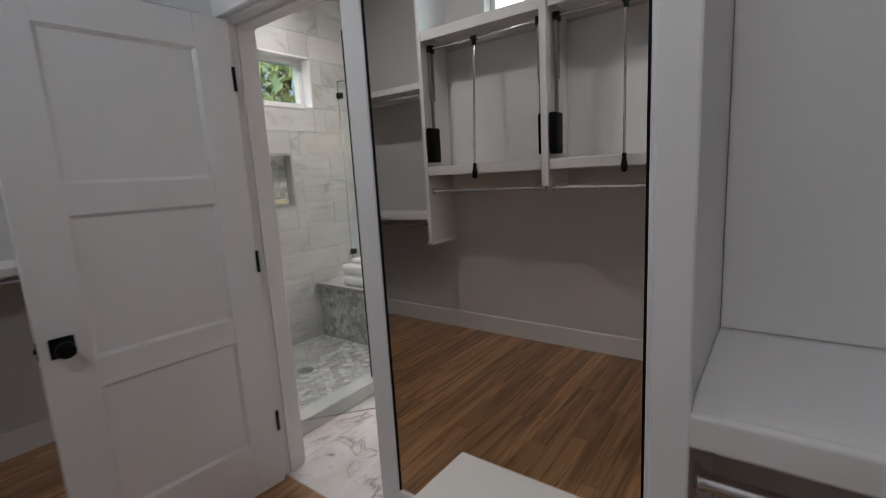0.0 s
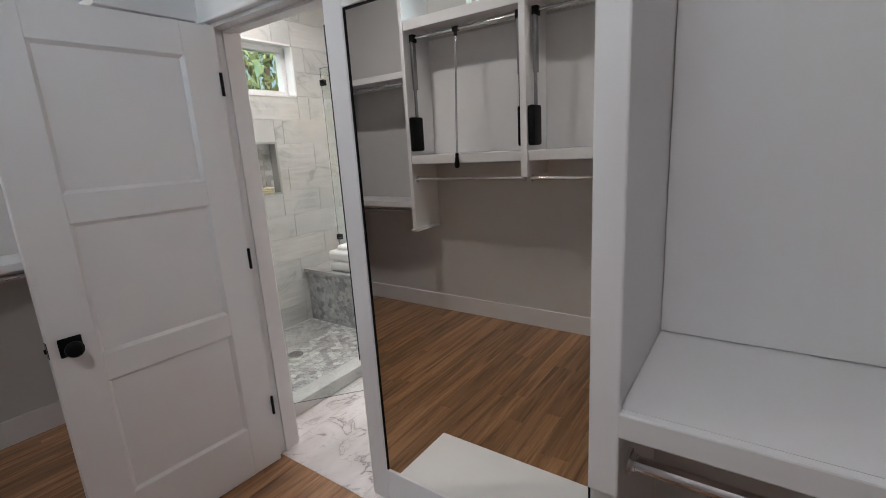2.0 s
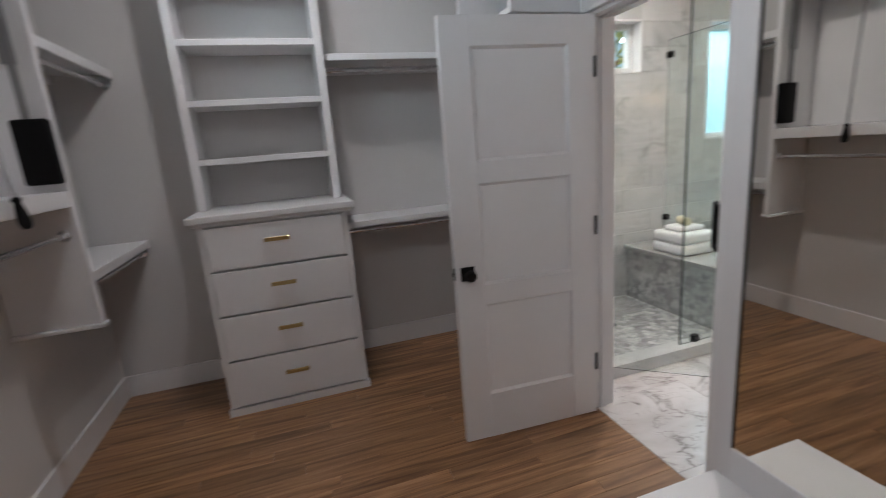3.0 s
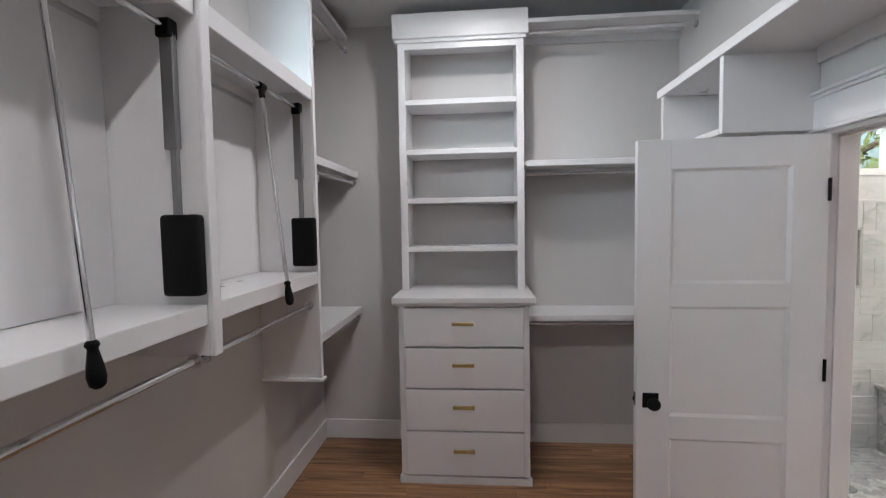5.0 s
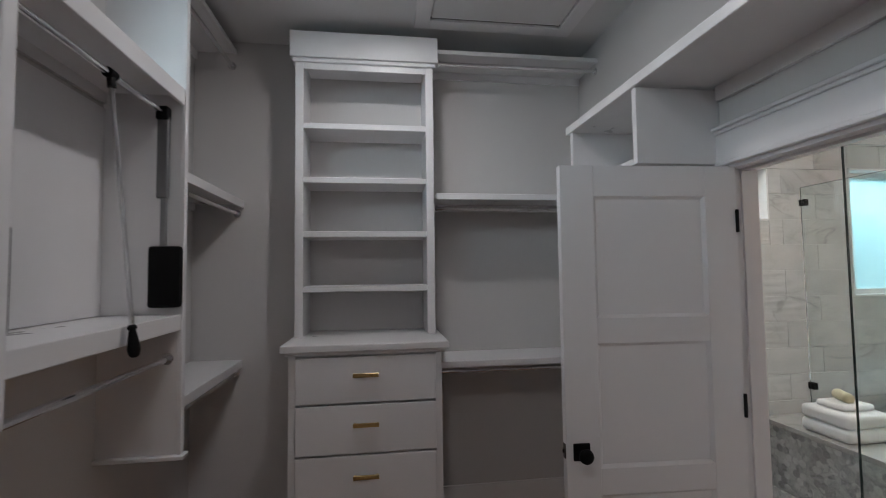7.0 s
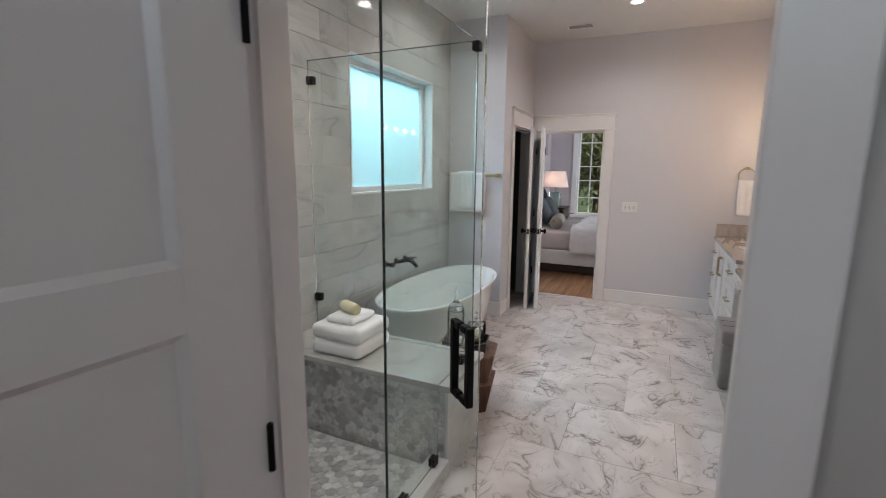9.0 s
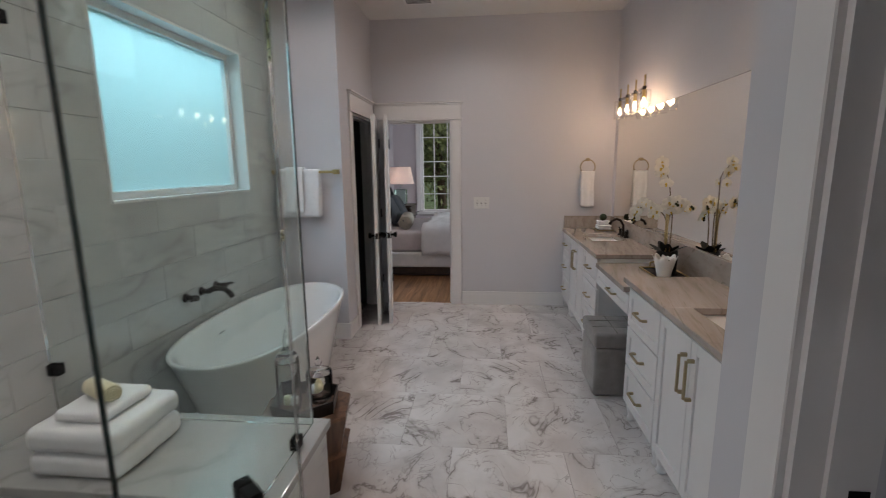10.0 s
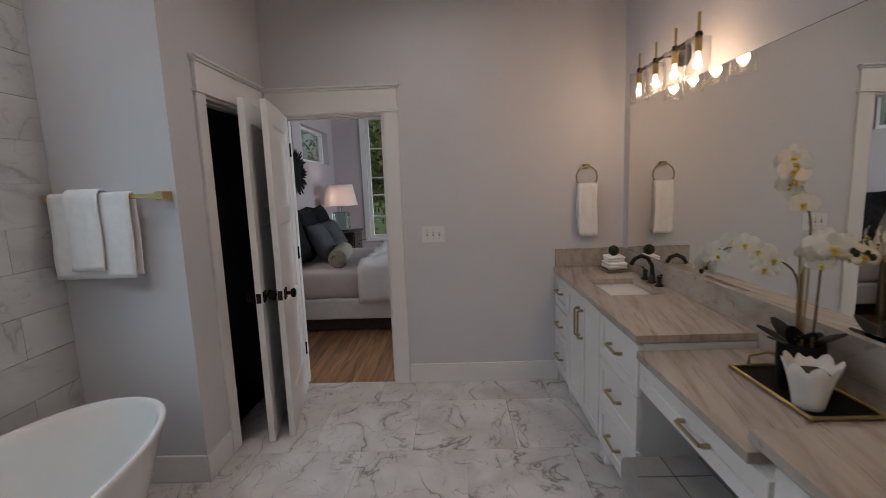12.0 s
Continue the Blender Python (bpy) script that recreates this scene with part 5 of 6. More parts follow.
d = shaker("drawer_front", kd, 2.875, 3.645, 0.66, 0.782)
pull(d, (3.20, VF + 0.044, 0.72), 0.15, "x")


def counter(name, x0, x1, z, sink=None, front=VF + 0.03, label=""):
    t = thing(name, ((x0 + x1) / 2, -1.6, z - 0.035), label, "countertop", "vanity counters")
    bm = bmesh.new()
    y0 = BS + 0.002
    if sink:
        a, b, c, d = sink
        bx(bm, x0, y0, z - 0.034, a, front, z, 0.002, 1)
        bx(bm, b, y0, z - 0.034, x1, front, z, 0.002, 1)
        bx(bm, a, y0, z - 0.034, b, c, z)
        bx(bm, a, d, z - 0.034, b, front, z)
    else:
        bx(bm, x0, y0, z - 0.034, x1, front, z, 0.002, 1)
    part("slab", bm, COUNTER, t)
    part("front_edge", box(x0 + 0.001, front - 0.001, z - 0.033, x1 - 0.001, front + 0.003, z - 0.0015, 0.001, seg=1), COUNTER, t)
    return t


SK1, SK2 = (4.32, 4.75, -1.705, -1.42), (1.865, 2.305, -1.705, -1.43)
counter("countertop", 3.652, BE - 0.002, VT, SK1, label="polished taupe quartzite counter with undermount sink cut-out")
counter("countertop", 1.202, 2.935, VT, SK2, label="polished taupe quartzite counter with undermount sink cut-out")
counter("countertop", 2.936, 3.651, 0.82, None, VF + 0.028, label="lower taupe quartzite make-up counter between the sinks")
t = thing("backsplash", (3.4, BS, VT), "low taupe quartzite upstand along the vanity walls", "backsplash")
part("back_strip", box(1.202, BS + 0.001, VT + 0.001, BE - 0.022, BS + 0.021, 1.02, 0.001, seg=1), COUNTER, t)
part("back_strip", box(2.936, BS + 0.0012, 0.821, 3.651, BS + 0.0208, VT + 0.0005), COUNTER, t)
part("end_strip", box(BE - 0.021, BS + 0.001, VT + 0.001, BE - 0.001, VF + 0.02, 1.02, 0.001, seg=1), COUNTER, t)


def sink(s, name="undermount_sink"):
    a, b, c, d = s
    t = thing(name, ((a + b) / 2, (c + d) / 2, VT - 0.18), "white rectangular undermount ceramic sink", "sink", "sinks")
    bm = bmesh.new()
    cx, cy = (a + b) / 2, (c + d) / 2
    w, h = (b - a) / 2, (d - c) / 2
    rs = [ring(bm, cx, cy, w * k, h * k, VT - z, 48, 7) for k, z in ((1.08, 0.036), (1.03, 0.036), (1.0, 0.045), (0.97, 0.10), (0.90, 0.15), (0.70, 0.165), (0.1, 0.17))]
    loft(bm, rs, False, True)
    part("basin", bm, CERAMIC, t, smooth=True)
    part("drain", rodm((cx, cy, VT - 0.17), (cx, cy, VT - 0.164), 0.022, seg=20), BRONZE, t)


sink(SK1)
sink(SK2)


def basin_tap(x):
    y = -1.766
    t = thing("basin_tap", (x, y, VT), "oil-rubbed bronze widespread basin tap with two levers", "tap", "basin taps")
    bm = bmesh.new()
    lathe(bm, (x, y, VT), [(0.028, 0.0), (0.028, 0.008), (0.018, 0.016), (0.015, 0.05)], 20)
    tube(bm, [(x, y, VT + 0.04), (x, y + 0.004, VT + 0.11), (x, y + 0.03, VT + 0.155), (x, y + 0.07, VT + 0.168), (x, y + 0.11, VT + 0.15), (x, y + 0.13, VT + 0.115)], [0.014, 0.013, 0.013, 0.013, 0.0125, 0.0135], 12)
    part("spout", bm, BRONZE, t, smooth=True)
    for s in (-1, 1):
        hx = x + s * 0.10
        bm = bmesh.new()
        lathe(bm, (hx, y, VT), [(0.026, 0.0), (0.026, 0.008), (0.014, 0.018), (0.013, 0.045), (0.018, 0.055), (0.010, 0.066)], 18)
        tube(bm, [(hx, y, VT + 0.055), (hx + s * 0.02, y + 0.005, VT + 0.07), (hx + s * 0.055, y + 0.01, VT + 0.078)], [0.008, 0.007, 0.005], 8)
        part("lever", bm, BRONZE, t, smooth=True)


basin_tap(4.60)
basin_tap(2.09)

wm = thing("wall_mirror", (3.4, BS, 1.0), "wide frameless vanity mirror resting on the upstand", "mirror")
part("pane", box(1.21, BS + 0.001, 1.022, BE - 0.12, BS + 0.007, 2.02), MIRROR, wm)
part("edge_strip", box(1.21, BS + 0.001, 2.0202, BE - 0.12, BS + 0.0065, 2.022), EDGE, wm)


def vanity_light(xs):
    m = (xs[0] + xs[-1]) / 2
    t = thing("vanity_light", (m, BS, 2.165), "four-light bronze and brass vanity fitting with glass cylinders", "wall lamp", "vanity lights")
    bm = rodm((m, BS + 0.001, 2.155), (m, BS + 0.022, 2.155), 0.058, seg=28)
    rod(bm, (m, BS + 0.02, 2.155), (m, -1.70, 2.155), 0.011)
    part("backplate", bm, BRONZE, t)
    part("bar", rodm((xs[0] + 0.02, -1.70, 2.155), (xs[-1] - 0.02, -1.70, 2.155), 0.009), BRONZE, t)
    for x in xs:
        part("finial", rodm((x, -1.70, 2.165), (x, -1.70, 2.255), 0.0065), BRASS, t, "slim brass finial")
        bm = rodm((x, -1.70, 2.140), (x, -1.70, 2.170), 0.015)
        part("knuckle", bm, BRONZE, t)
        bm = rodm((x, -1.70, 2.085), (x, -1.70, 2.141), 0.016)
        part("socket", bm, BRASS, t)
        bm = bmesh.new()
        bmesh.ops.create_cone(bm, cap_ends=False, segments=32, radius1=0.052, radius2=0.052, depth=0.155, matrix=Matrix.Translation((x, -1.70, 2.06)))
        bmesh.ops.create_circle(bm, cap_ends=True, segments=32, radius=0.052, matrix=Matrix.Translation((x, -1.70, 2.1375)))
        p = part("shade", bm, THIN, t, "clear glass cylinder shade", True)
        for zr in (1.983, 2.1375):
            bm = bmesh.new()
            tube(bm, [(x + 0.052 * math.cos(k * math.pi / 12), -1.70 + 0.052 * math.sin(k * math.pi / 12), zr) for k in range(25)], 0.0018, 6)
            q = part("rim", bm, CLEAR, p, smooth=True)
            q.visible_shadow = False
        p.visible_shadow = False
        bm = bmesh.new()
        lathe(bm, (x, -1.70, 2.000), [(0.001, 0.012), (0.008, 0.018), (0.0125, 0.034), (0.012, 0.052), (0.008, 0.072), (0.007, 0.088)], 16)
        p = part("bulb", bm, BULB, t, "glowing warm candle bulb", True)
        p.visible_shadow = False


vanity_light(FIX_X)
vanity_light(FIX_NEAR)

# towel ring
rg = thing("towel_ring", (BE, -1.53, 1.62), "bronze towel ring on the end wall", "towel ring")
bm = bmesh.new()
cx, cz, R = BE - 0.045, 1.545, 0.075
tube(bm, [(cx, -1.53 + R * math.sin(k * math.pi / 16), cz + R * math.cos(k * math.pi / 16)) for k in range(33)], 0.0055, 8)
part("ring", bm, CHAMP, rg, smooth=True)
bm = box(BE - 0.05, -1.55, 1.605, BE - 0.001, -1.51, 1.635, 0.004, seg=1)
part("post", bm, CHAMP, rg)
draped("hand_towel", "y", (cx, -1.53), -1.60, -1.465, cz - R + 0.03, 0.38, 0.36, 0.018, "white hand towel hanging through the ring", seed=9)

# ottoman in the kneehole
ot = thing("storage_ottoman", (3.30, -1.36, 0), "grey quilted fabric cube ottoman pushed into the kneehole", "ottoman")
OX0, OX1, OY0, OY1 = 3.10, 3.50, -1.62, -1.19
part("body", soft_box(OX0, OY0, 0.008, OX1, OY1, 0.345, 0.02, 3, 0.003, 3), GREYFAB, ot, smooth=True)
part("lid", soft_box(OX0 - 0.006, OY0 - 0.006, 0.347, OX1 + 0.006, OY1 + 0.006, 0.452, 0.022, 4, 0.004, 3), GREYFAB, ot, smooth=True)
for x in (OX0 + 0.04, OX1 - 0.04):
    for y in (OY0 + 0.04, OY1 - 0.04):
        part("foot", rodm((x, y, 0), (x, y, 0.012), 0.015, seg=12), BLACK, ot)
for k in (1, 2):
    x = OX0 + (OX1 - OX0) * k / 3
    part("seam", box(x - 0.001, OY0 + 0.01, 0.4535, x + 0.001, OY1 - 0.01, 0.4555), SEAMFAB, ot)
    y = OY0 + (OY1 - OY0) * k / 3
    part("seam", box(OX0 + 0.01, y - 0.001, 0.4525, OX1 - 0.01, y + 0.001, 0.4555), SEAMFAB, ot)


# stacked washcloths on a tray, moss balls
def tray(name, x0, y0, x1, y1, z, label, metal, glassy):
    t = thing(name, ((x0 + x1) / 2, (y0 + y1) / 2, z), label, "tray")
    part("base", box(x0, y0, z + 0.004, x1, y1, z + 0.008), glassy, t)
    for a, b in (((x0, y0), (x1, y0)), ((x1, y0), (x1, y1)), ((x1, y1), (x0, y1)), ((x0, y1), (x0, y0))):
        part("rim", rodm((*a, z + 0.010), (*b, z + 0.010), 0.006, seg=8), metal, t)
    for a in ((x0, y0), (x1, y0), (x1, y1), (x0, y1)):
        bm = bmesh.new()
        ball(bm, (*a, z + 0.009), 0.009, u=10, v=8)
        part("corner_knob", bm, metal, t, smooth=True)
    return t


tray("vanity_tray", 4.93, -1.765, 5.13, -1.605, VT, "small dark mirrored tray on the vanity counter", CHAMP, DARKWOOD)
folded_towel("folded_washcloth", 4.95, -1.75, VT + 0.016, 5.11, -1.62, VT + 0.062, "stack of folded white washcloths on the tray", 2, seed=11)
folded_towel("folded_washcloth", 4.965, -1.74, VT + 0.062, 5.10, -1.625, VT + 0.105, "stack of folded white washcloths on the tray", 2, seed=14)


def moss(c, r):
    t = thing("moss_ball", c, "small dark green moss ball on the washcloths", "decoration", "moss balls")
    bm = bmesh.new()
    bmesh.ops.create_icosphere(bm, subdivisions=4, radius=r, matrix=Matrix.Translation(c))
    for v in bm.verts:
        v.co += (v.co - Vector(c)).normalized() * 0.005 * noise.noise(v.co * 220)
    part("ball", bm, MOSS, t, smooth=True)


moss((5.03, -1.68, VT + 0.105 + 0.034), 0.036)

# orchid in its pot on the large tray
tray("vanity_tray", 3.075, -1.775, 3.455, -1.565, 0.82, "dark glass tray with bamboo-look brass rim on counter", BRASS, BLACK)
TH = thing("tray_handle", (3.46, -1.7, 0.83), "bamboo-look brass tray handle", "handle")
tube_bm = bmesh.new()
tube(tube_bm, [(3.46, -1.77, 0.832), (3.465, -1.765, 0.865), (3.465, -1.70, 0.875), (3.465, -1.635, 0.865), (3.46, -1.63, 0.832)], 0.006, 8)
part("loop", tube_bm, BRASS, TH, smooth=True)
PC = (3.15, -1.612, 0.828)
pt = thing("flower_pot", PC, "frosted white tulip-shaped pot with a scalloped rim", "pot")
bm = bmesh.new()
seg, rings = 60, []
for r, z, w in ((0.033, 0.0, 0), (0.040, 0.002, 0), (0.043, 0.02, 0), (0.050, 0.06, 0.15), (0.060, 0.105, 0.6), (0.069, 0.136, 1.3), (0.066, 0.135, 1.3), (0.056, 0.10, 0.5), (0.042, 0.05, 0.0), (0.022, 0.04, 0)):
    row = []
    for k in range(seg):
        u = 2 * math.pi * k / seg
        f = abs(math.sin(u * 4))
        row.append(bm.verts.new((PC[0] + (r + 0.006 * w * f) * math.cos(u), PC[1] + (r + 0.006 * w * f) * math.sin(u), PC[2] + z + 0.022 * w * (f - 0.5))))
    rings.append(row)
loft(bm, rings, True, True)
part("bowl", bm, POTM, pt, smooth=True)
bm = bmesh.new()
lathe(bm, (PC[0], PC[1], PC[2] + 0.051), [(0.022, 0), (0.042, 0.008), (0.052, 0.05), (0.04, 0.06), (0.001, 0.068)], 24)
for v in bm.verts:
    v.co.z += 0.008 * noise.noise(v.co * 60)
part("moss_fill", bm, MOSS, pt, smooth=True)
VC = (3.27, -1.67, 0.828)
vs = thing("candle_holder", VC, "dark smoked glass cylinder vase on the tray", "vase")
bm = bmesh.new()
lathe(bm, VC, [(0.055, 0), (0.062, 0.004), (0.066, 0.10), (0.066, 0.16), (0.060, 0.16), (0.058, 0.02), (0.002, 0.018)], 28)
part("bowl", bm, BLACK, vs, smooth=True)

oc = thing("orchid", (PC[0] + 0.10, PC[1] - 0.04, PC[2] + 0.12), "white phalaenopsis orchid with three arching flower stems", "plant")


def petal(bm, c, q, length, width, cup=0.2):
    """A rounded petal from its root along local x."""
    n, rows = 6, []
    for k in range(n + 1):
        u = k / n
        w = width * math.sin(math.pi * (0.08 + 0.86 * u)) ** 0.7
        z = cup * length * u * u
        rows.append([bm.verts.new(Vector(c) + q @ Vector((u * length, s * w / 2, z - 0.12 * abs(s) * width))) for s in (-1, -0.45, 0.45, 1)])
    for a, b in zip(rows, rows[1:]):
        for j in range(3):
            bm.faces.new((a[j], a[j + 1], b[j + 1], b[j]))


def flower(c, facing, size, seed):
    rnd = random.Random(seed)
    m = Vector(facing).to_track_quat("Z", "Y").to_matrix() @ Matrix.Rotation(rnd.uniform(-0.3, 0.3), 3, "Z")
    bm = bmesh.new()
    for a, l, w in ((90, 0.5, 0.36), (210, 0.48, 0.34), (330, 0.48, 0.34), (5, 0.52, 0.62), (175, 0.52, 0.62)):
        petal(bm, c, m @ Matrix.Rotation(radians(a), 3, "Z"), size * l, size * w, rnd.uniform(-0.05, 0.3))
    f = part("flower", bm, PETAL, oc, smooth=True)
    bm = bmesh.new()
    ball(bm, Vector(c) + m @ Vector((0, -0.05 * size, 0.09 * size)), size * 0.10, 1, 1, 0.8, 8, 6)
    petal(bm, Vector(c) + m @ Vector((0, -0.02 * size, 0.04 * size)), m @ Matrix.Rotation(radians(270), 3, "Z"), size * 0.26, size * 0.16, 0.5)
    part("lip", bm, PETALY, f, "yellow throat", True)


def stem(points, blooms, seed, buds=3, first=0.5):
    pts = [Vector(p) for p in points]
    dense = []
    for k in range(len(pts) - 1):
        p0, p1, p2, p3 = pts[max(k - 1, 0)], pts[k], pts[k + 1], pts[min(k + 2, len(pts) - 1)]
        for j in range(6):
            u = j / 6
            dense.append(0.5 * ((2 * p1) + (p2 - p0) * u + (2 * p0 - 5 * p1 + 4 * p2 - p3) * u * u + (3 * p1 - p0 - 3 * p2 + p3) * u ** 3))
    dense.append(pts[-1])
    bm = bmesh.new()
    tube(bm, dense, [0.0042 - 0.0024 * k / len(dense) for k in range(len(dense))], 7)
    part("stem", bm, STEM, oc, smooth=True)
    rnd = random.Random(seed)
    n = len(dense)
    for k in range(blooms):
        i = int(n * (first + (0.93 - first) * k / max(1, blooms - 1)))
        c = dense[i] + Vector((rnd.uniform(-0.028, 0.028), rnd.uniform(-0.012, 0.035), rnd.uniform(-0.03, 0.02)))
        face = Vector((-0.8 + rnd.uniform(-0.5, 0.5), 0.55 + rnd.uniform(-0.5, 0.4), rnd.uniform(-0.35, 0.3)))
        flower(c, face, rnd.uniform(0.066, 0.086), seed * 50 + k)
    for k in range(buds):
        c = dense[-1 - k * 1] + Vector((rnd.uniform(-0.012, 0.012), rnd.uniform(-0.012, 0.012), 0.006 * k))
        bm = bmesh.new()
        ball(bm, c, 0.0085 - 0.001 * k, 1, 1, 1.25, 10, 8)
        part("bud", bm, MOSS, oc, "small green bud", True)


b0 = Vector((PC[0] + 0.10, PC[1] - 0.04, PC[2] + 0.11))
stem([b0, b0 + Vector((0.005, 0.005, 0.25)), b0 + Vector((-0.005, 0.0, 0.42)), b0 + Vector((0.02, 0.015, 0.54)), b0 + Vector((0.01, 0.05, 0.60)), b0 + Vector((0.03, 0.07, 0.63))], 9, 1)
stem([b0 + Vector((0.02, 0, 0)), b0 + Vector((0.03, 0.0, 0.24)), b0 + Vector((0.09, 0.03, 0.31)), b0 + Vector((0.20, 0.06, 0.34)), b0 + Vector((0.31, 0.09, 0.30)), b0 + Vector((0.40, 0.10, 0.21))], 14, 2, 2, 0.36)
stem([b0 + Vector((-0.03, -0.01, 0)), b0 + Vector((-0.04, -0.01, 0.22)), b0 + Vector((-0.06, 0.0, 0.33)), b0 + Vector((-0.12, 0.02, 0.38)), b0 + Vector((-0.20, 0.03, 0.37))], 9, 3, 4)
stem([b0 + Vector((0.04, -0.02, 0)), b0 + Vector((0.05, -0.02, 0.2)), b0 + Vector((0.04, -0.04, 0.33)), b0 + Vector((-0.02, -0.08, 0.37)), b0 + Vector((-0.10, -0.10, 0.34))], 8, 4, 2)
for k in range(3):
    part("support_stake", rodm(b0 + Vector((0.012 * (k - 1), 0.006, 0)), b0 + Vector((0.02 * (k - 1), 0.006, 0.33)), 0.0032, seg=7), BRASS, oc, "thin bamboo stake")
rnd = random.Random(8)
for k in range(9):
    a = k * 0.72
    m = Matrix.Rotation(a, 3, "Z") @ Matrix.Rotation(radians(-rnd.uniform(38, 76)), 3, "Y")
    bm = bmesh.new()
    petal(bm, b0 + Vector((0.02, -0.01, 0.02)), m, rnd.uniform(0.09, 0.14), 0.06, -0.25)
    ob = part("leaf", bm, DLEAF, oc, "dark strap leaf", True)

# ceiling vent
vn = thing("ceiling_vent", (4.72, 0.17, BH), "white slotted supply vent in the bathroom ceiling", "vent")
part("frame", box(4.64, 0.05, BH - 0.008, 4.80, 0.33, BH - 0.0005, 0.003, seg=1), WHITE, vn)
# black sheet in place of the shaded depth behind the slats
part("dark_core", box(4.665, 0.075, BH - 0.0085, 4.775, 0.305, BH - 0.0079), BLACK, vn)
for k in range(5):
    part("slat", box(4.674 + k * 0.022, 0.08, BH - 0.0105, 4.679 + k * 0.022, 0.30, BH - 0.0086), WHITE, vn)

# shelves inside the unlit closet, coloured near-black for the same lack of light
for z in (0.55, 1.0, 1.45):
    board("wall_shelf", (TWX + 0.131, 1.9, z, BE - 0.014, 2.778, z + 0.03), "shelf inside the unlit closet, its darkness put into the colour", "shelf", "dark closet shelves", UNLIT_SHADE)


# bedroom seen through the far doorway
bd = thing("bed", (7.45, 0.5, 0), "made bed with upholstered base, lilac mattress and white duvet", "bed")
X0, X1, Y0, Y1 = 6.5, 8.42, -0.62, 1.47
part("base", box(X0, Y0, 0.14, X1, Y1, 0.36, 0.02), LINEN, bd)
for x in (X0 + 0.08, X1 - 0.08):
    for y in (Y0 + 0.08, Y1 - 0.08):
        part("leg", box(x - 0.04, y - 0.04, 0, x + 0.04, y + 0.04, 0.14), DARKWOOD, bd)
# dark block put in for the shade beneath the bed base
part("shadow_skirt", box(X0 + 0.05, Y0 + 0.05, 0.02, X1 - 0.05, Y1 - 0.05, 0.139), DARKWOOD, bd)
part("mattress", soft_box(X0 + 0.02, Y0 + 0.02, 0.36, X1 - 0.02, Y1 - 0.02, 0.66, 0.05, 21, 0.008, 4), SHEET, bd, smooth=True)
part("headboard", box(X0 - 0.03, Y1, 0.1, X1 + 0.03, Y1 + 0.075, 1.22, 0.02), LINEN, bd)
du = thing("duvet", (7.45, -0.1, 0.66), "rumpled white duvet folded over the foot of bed", "duvet")
bm = bmesh.new()
nx, ny = 40, 26
grid = []
for i in range(nx + 1):
    row = []
    for j in range(ny + 1):
        u = -0.32 + (X1 - X0 + 0.64) * i / nx
        x = X0 + u
        y = Y0 - 0.1 + 1.15 * j / ny
        z = 0.72 + 0.05 * noise.noise(Vector((x * 4, y * 4, 2))) + 0.025 * noise.noise(Vector((x * 11, y * 11, 5)))
        if u < 0.04:
            z -= (0.04 - u) * 1.05
            x = X0 - 0.035 - 0.02 * noise.noise(Vector((u * 9, y * 8, 1))) - 0.02
        elif u > X1 - X0 - 0.04:
            z -= (u - (X1 - X0 - 0.04)) * 1.05
            x = X1 + 0.05
        if y < Y0:
            z -= 0.2
        row.append(bm.verts.new((x, y + 0.05 * noise.noise(Vector((x * 5, y * 3, 9))), z)))
    grid.append(row)
for i in range(nx):
    for j in range(ny):
        bm.faces.new((grid[i][j], grid[i + 1][j], grid[i + 1][j + 1], grid[i][j + 1]))
ob = part("cover", bm, LINEN, du, smooth=True)
mo = ob.modifiers.new("thickness", "SOLIDIFY")
mo.thickness, mo.offset = 0.05, 1
bm = bmesh.new()
tube(bm, [(X0 + 0.0 + 0.1 * k, 0.72 + 0.03 * math.sin(k), 0.80 + 0.01 * math.sin(k * 1.7)) for k in range(19)], 0.006, 6)
part("piping", bm, SLATEFAB, du, "grey piping line", True)


def pillow(c, w, h, d, tilt, mat, label, seed, yaw=0.0):
    t = thing("cushion", c, label, "cushion", "bed cushions")
    bm = bmesh.new()
    n = 14
    for side in (1, -1):
        rows = []
        for i in range(n + 1):
            r = []
            for j in range(n + 1):
                u, v = 2 * i / n - 1, 2 * j / n - 1
                pinch = 1 - 0.10 * (1 - abs(u)) * abs(v) ** 3 - 0.10 * (1 - abs(v)) * abs(u) ** 3
                th = d / 2 * (max(0, (1 - u ** 4) * (1 - v ** 4))) ** 0.55
                r.append(bm.verts.new((u * w / 2 * pinch, side * th + 0.006 * noise.noise(Vector((u * 3, v * 3, seed))), v * h / 2 * pinch)))
            rows.append(r)
        for i in range(n):
            for j in range(n):
                bm.faces.new((rows[i][j], rows[i + 1][j], rows[i + 1][j + 1], rows[i][j + 1]))
    bmesh.ops.remove_doubles(bm, verts=bm.verts, dist=0.001)
    bm.transform(Matrix.Translation(c) @ Matrix.Rotation(radians(yaw), 4, "Z") @ Matrix.Rotation(radians(-tilt), 4, "X"))
    part("cover", bm, mat, t, smooth=True)


for k, x in enumerate((6.85, 7.45, 8.05)):
    pillow((x, 1.26, 0.99), 0.64, 0.66, 0.2, 18, DARKFAB, "large black floral cushion leaning on the headboard", k)
for k, x in enumerate((7.28, 7.85)):
    pillow((x, 1.05, 0.90), 0.50, 0.48, 0.18, 28, SLATEFAB, "slate grey cushion in front of black cushions", k + 5)
towel_roll((6.70, 0.72, 0.765), (7.35, 0.80, 0.765), 0.105, "beige knitted bolster cushion lying across the bed", BEIGEFAB, cat="cushion")
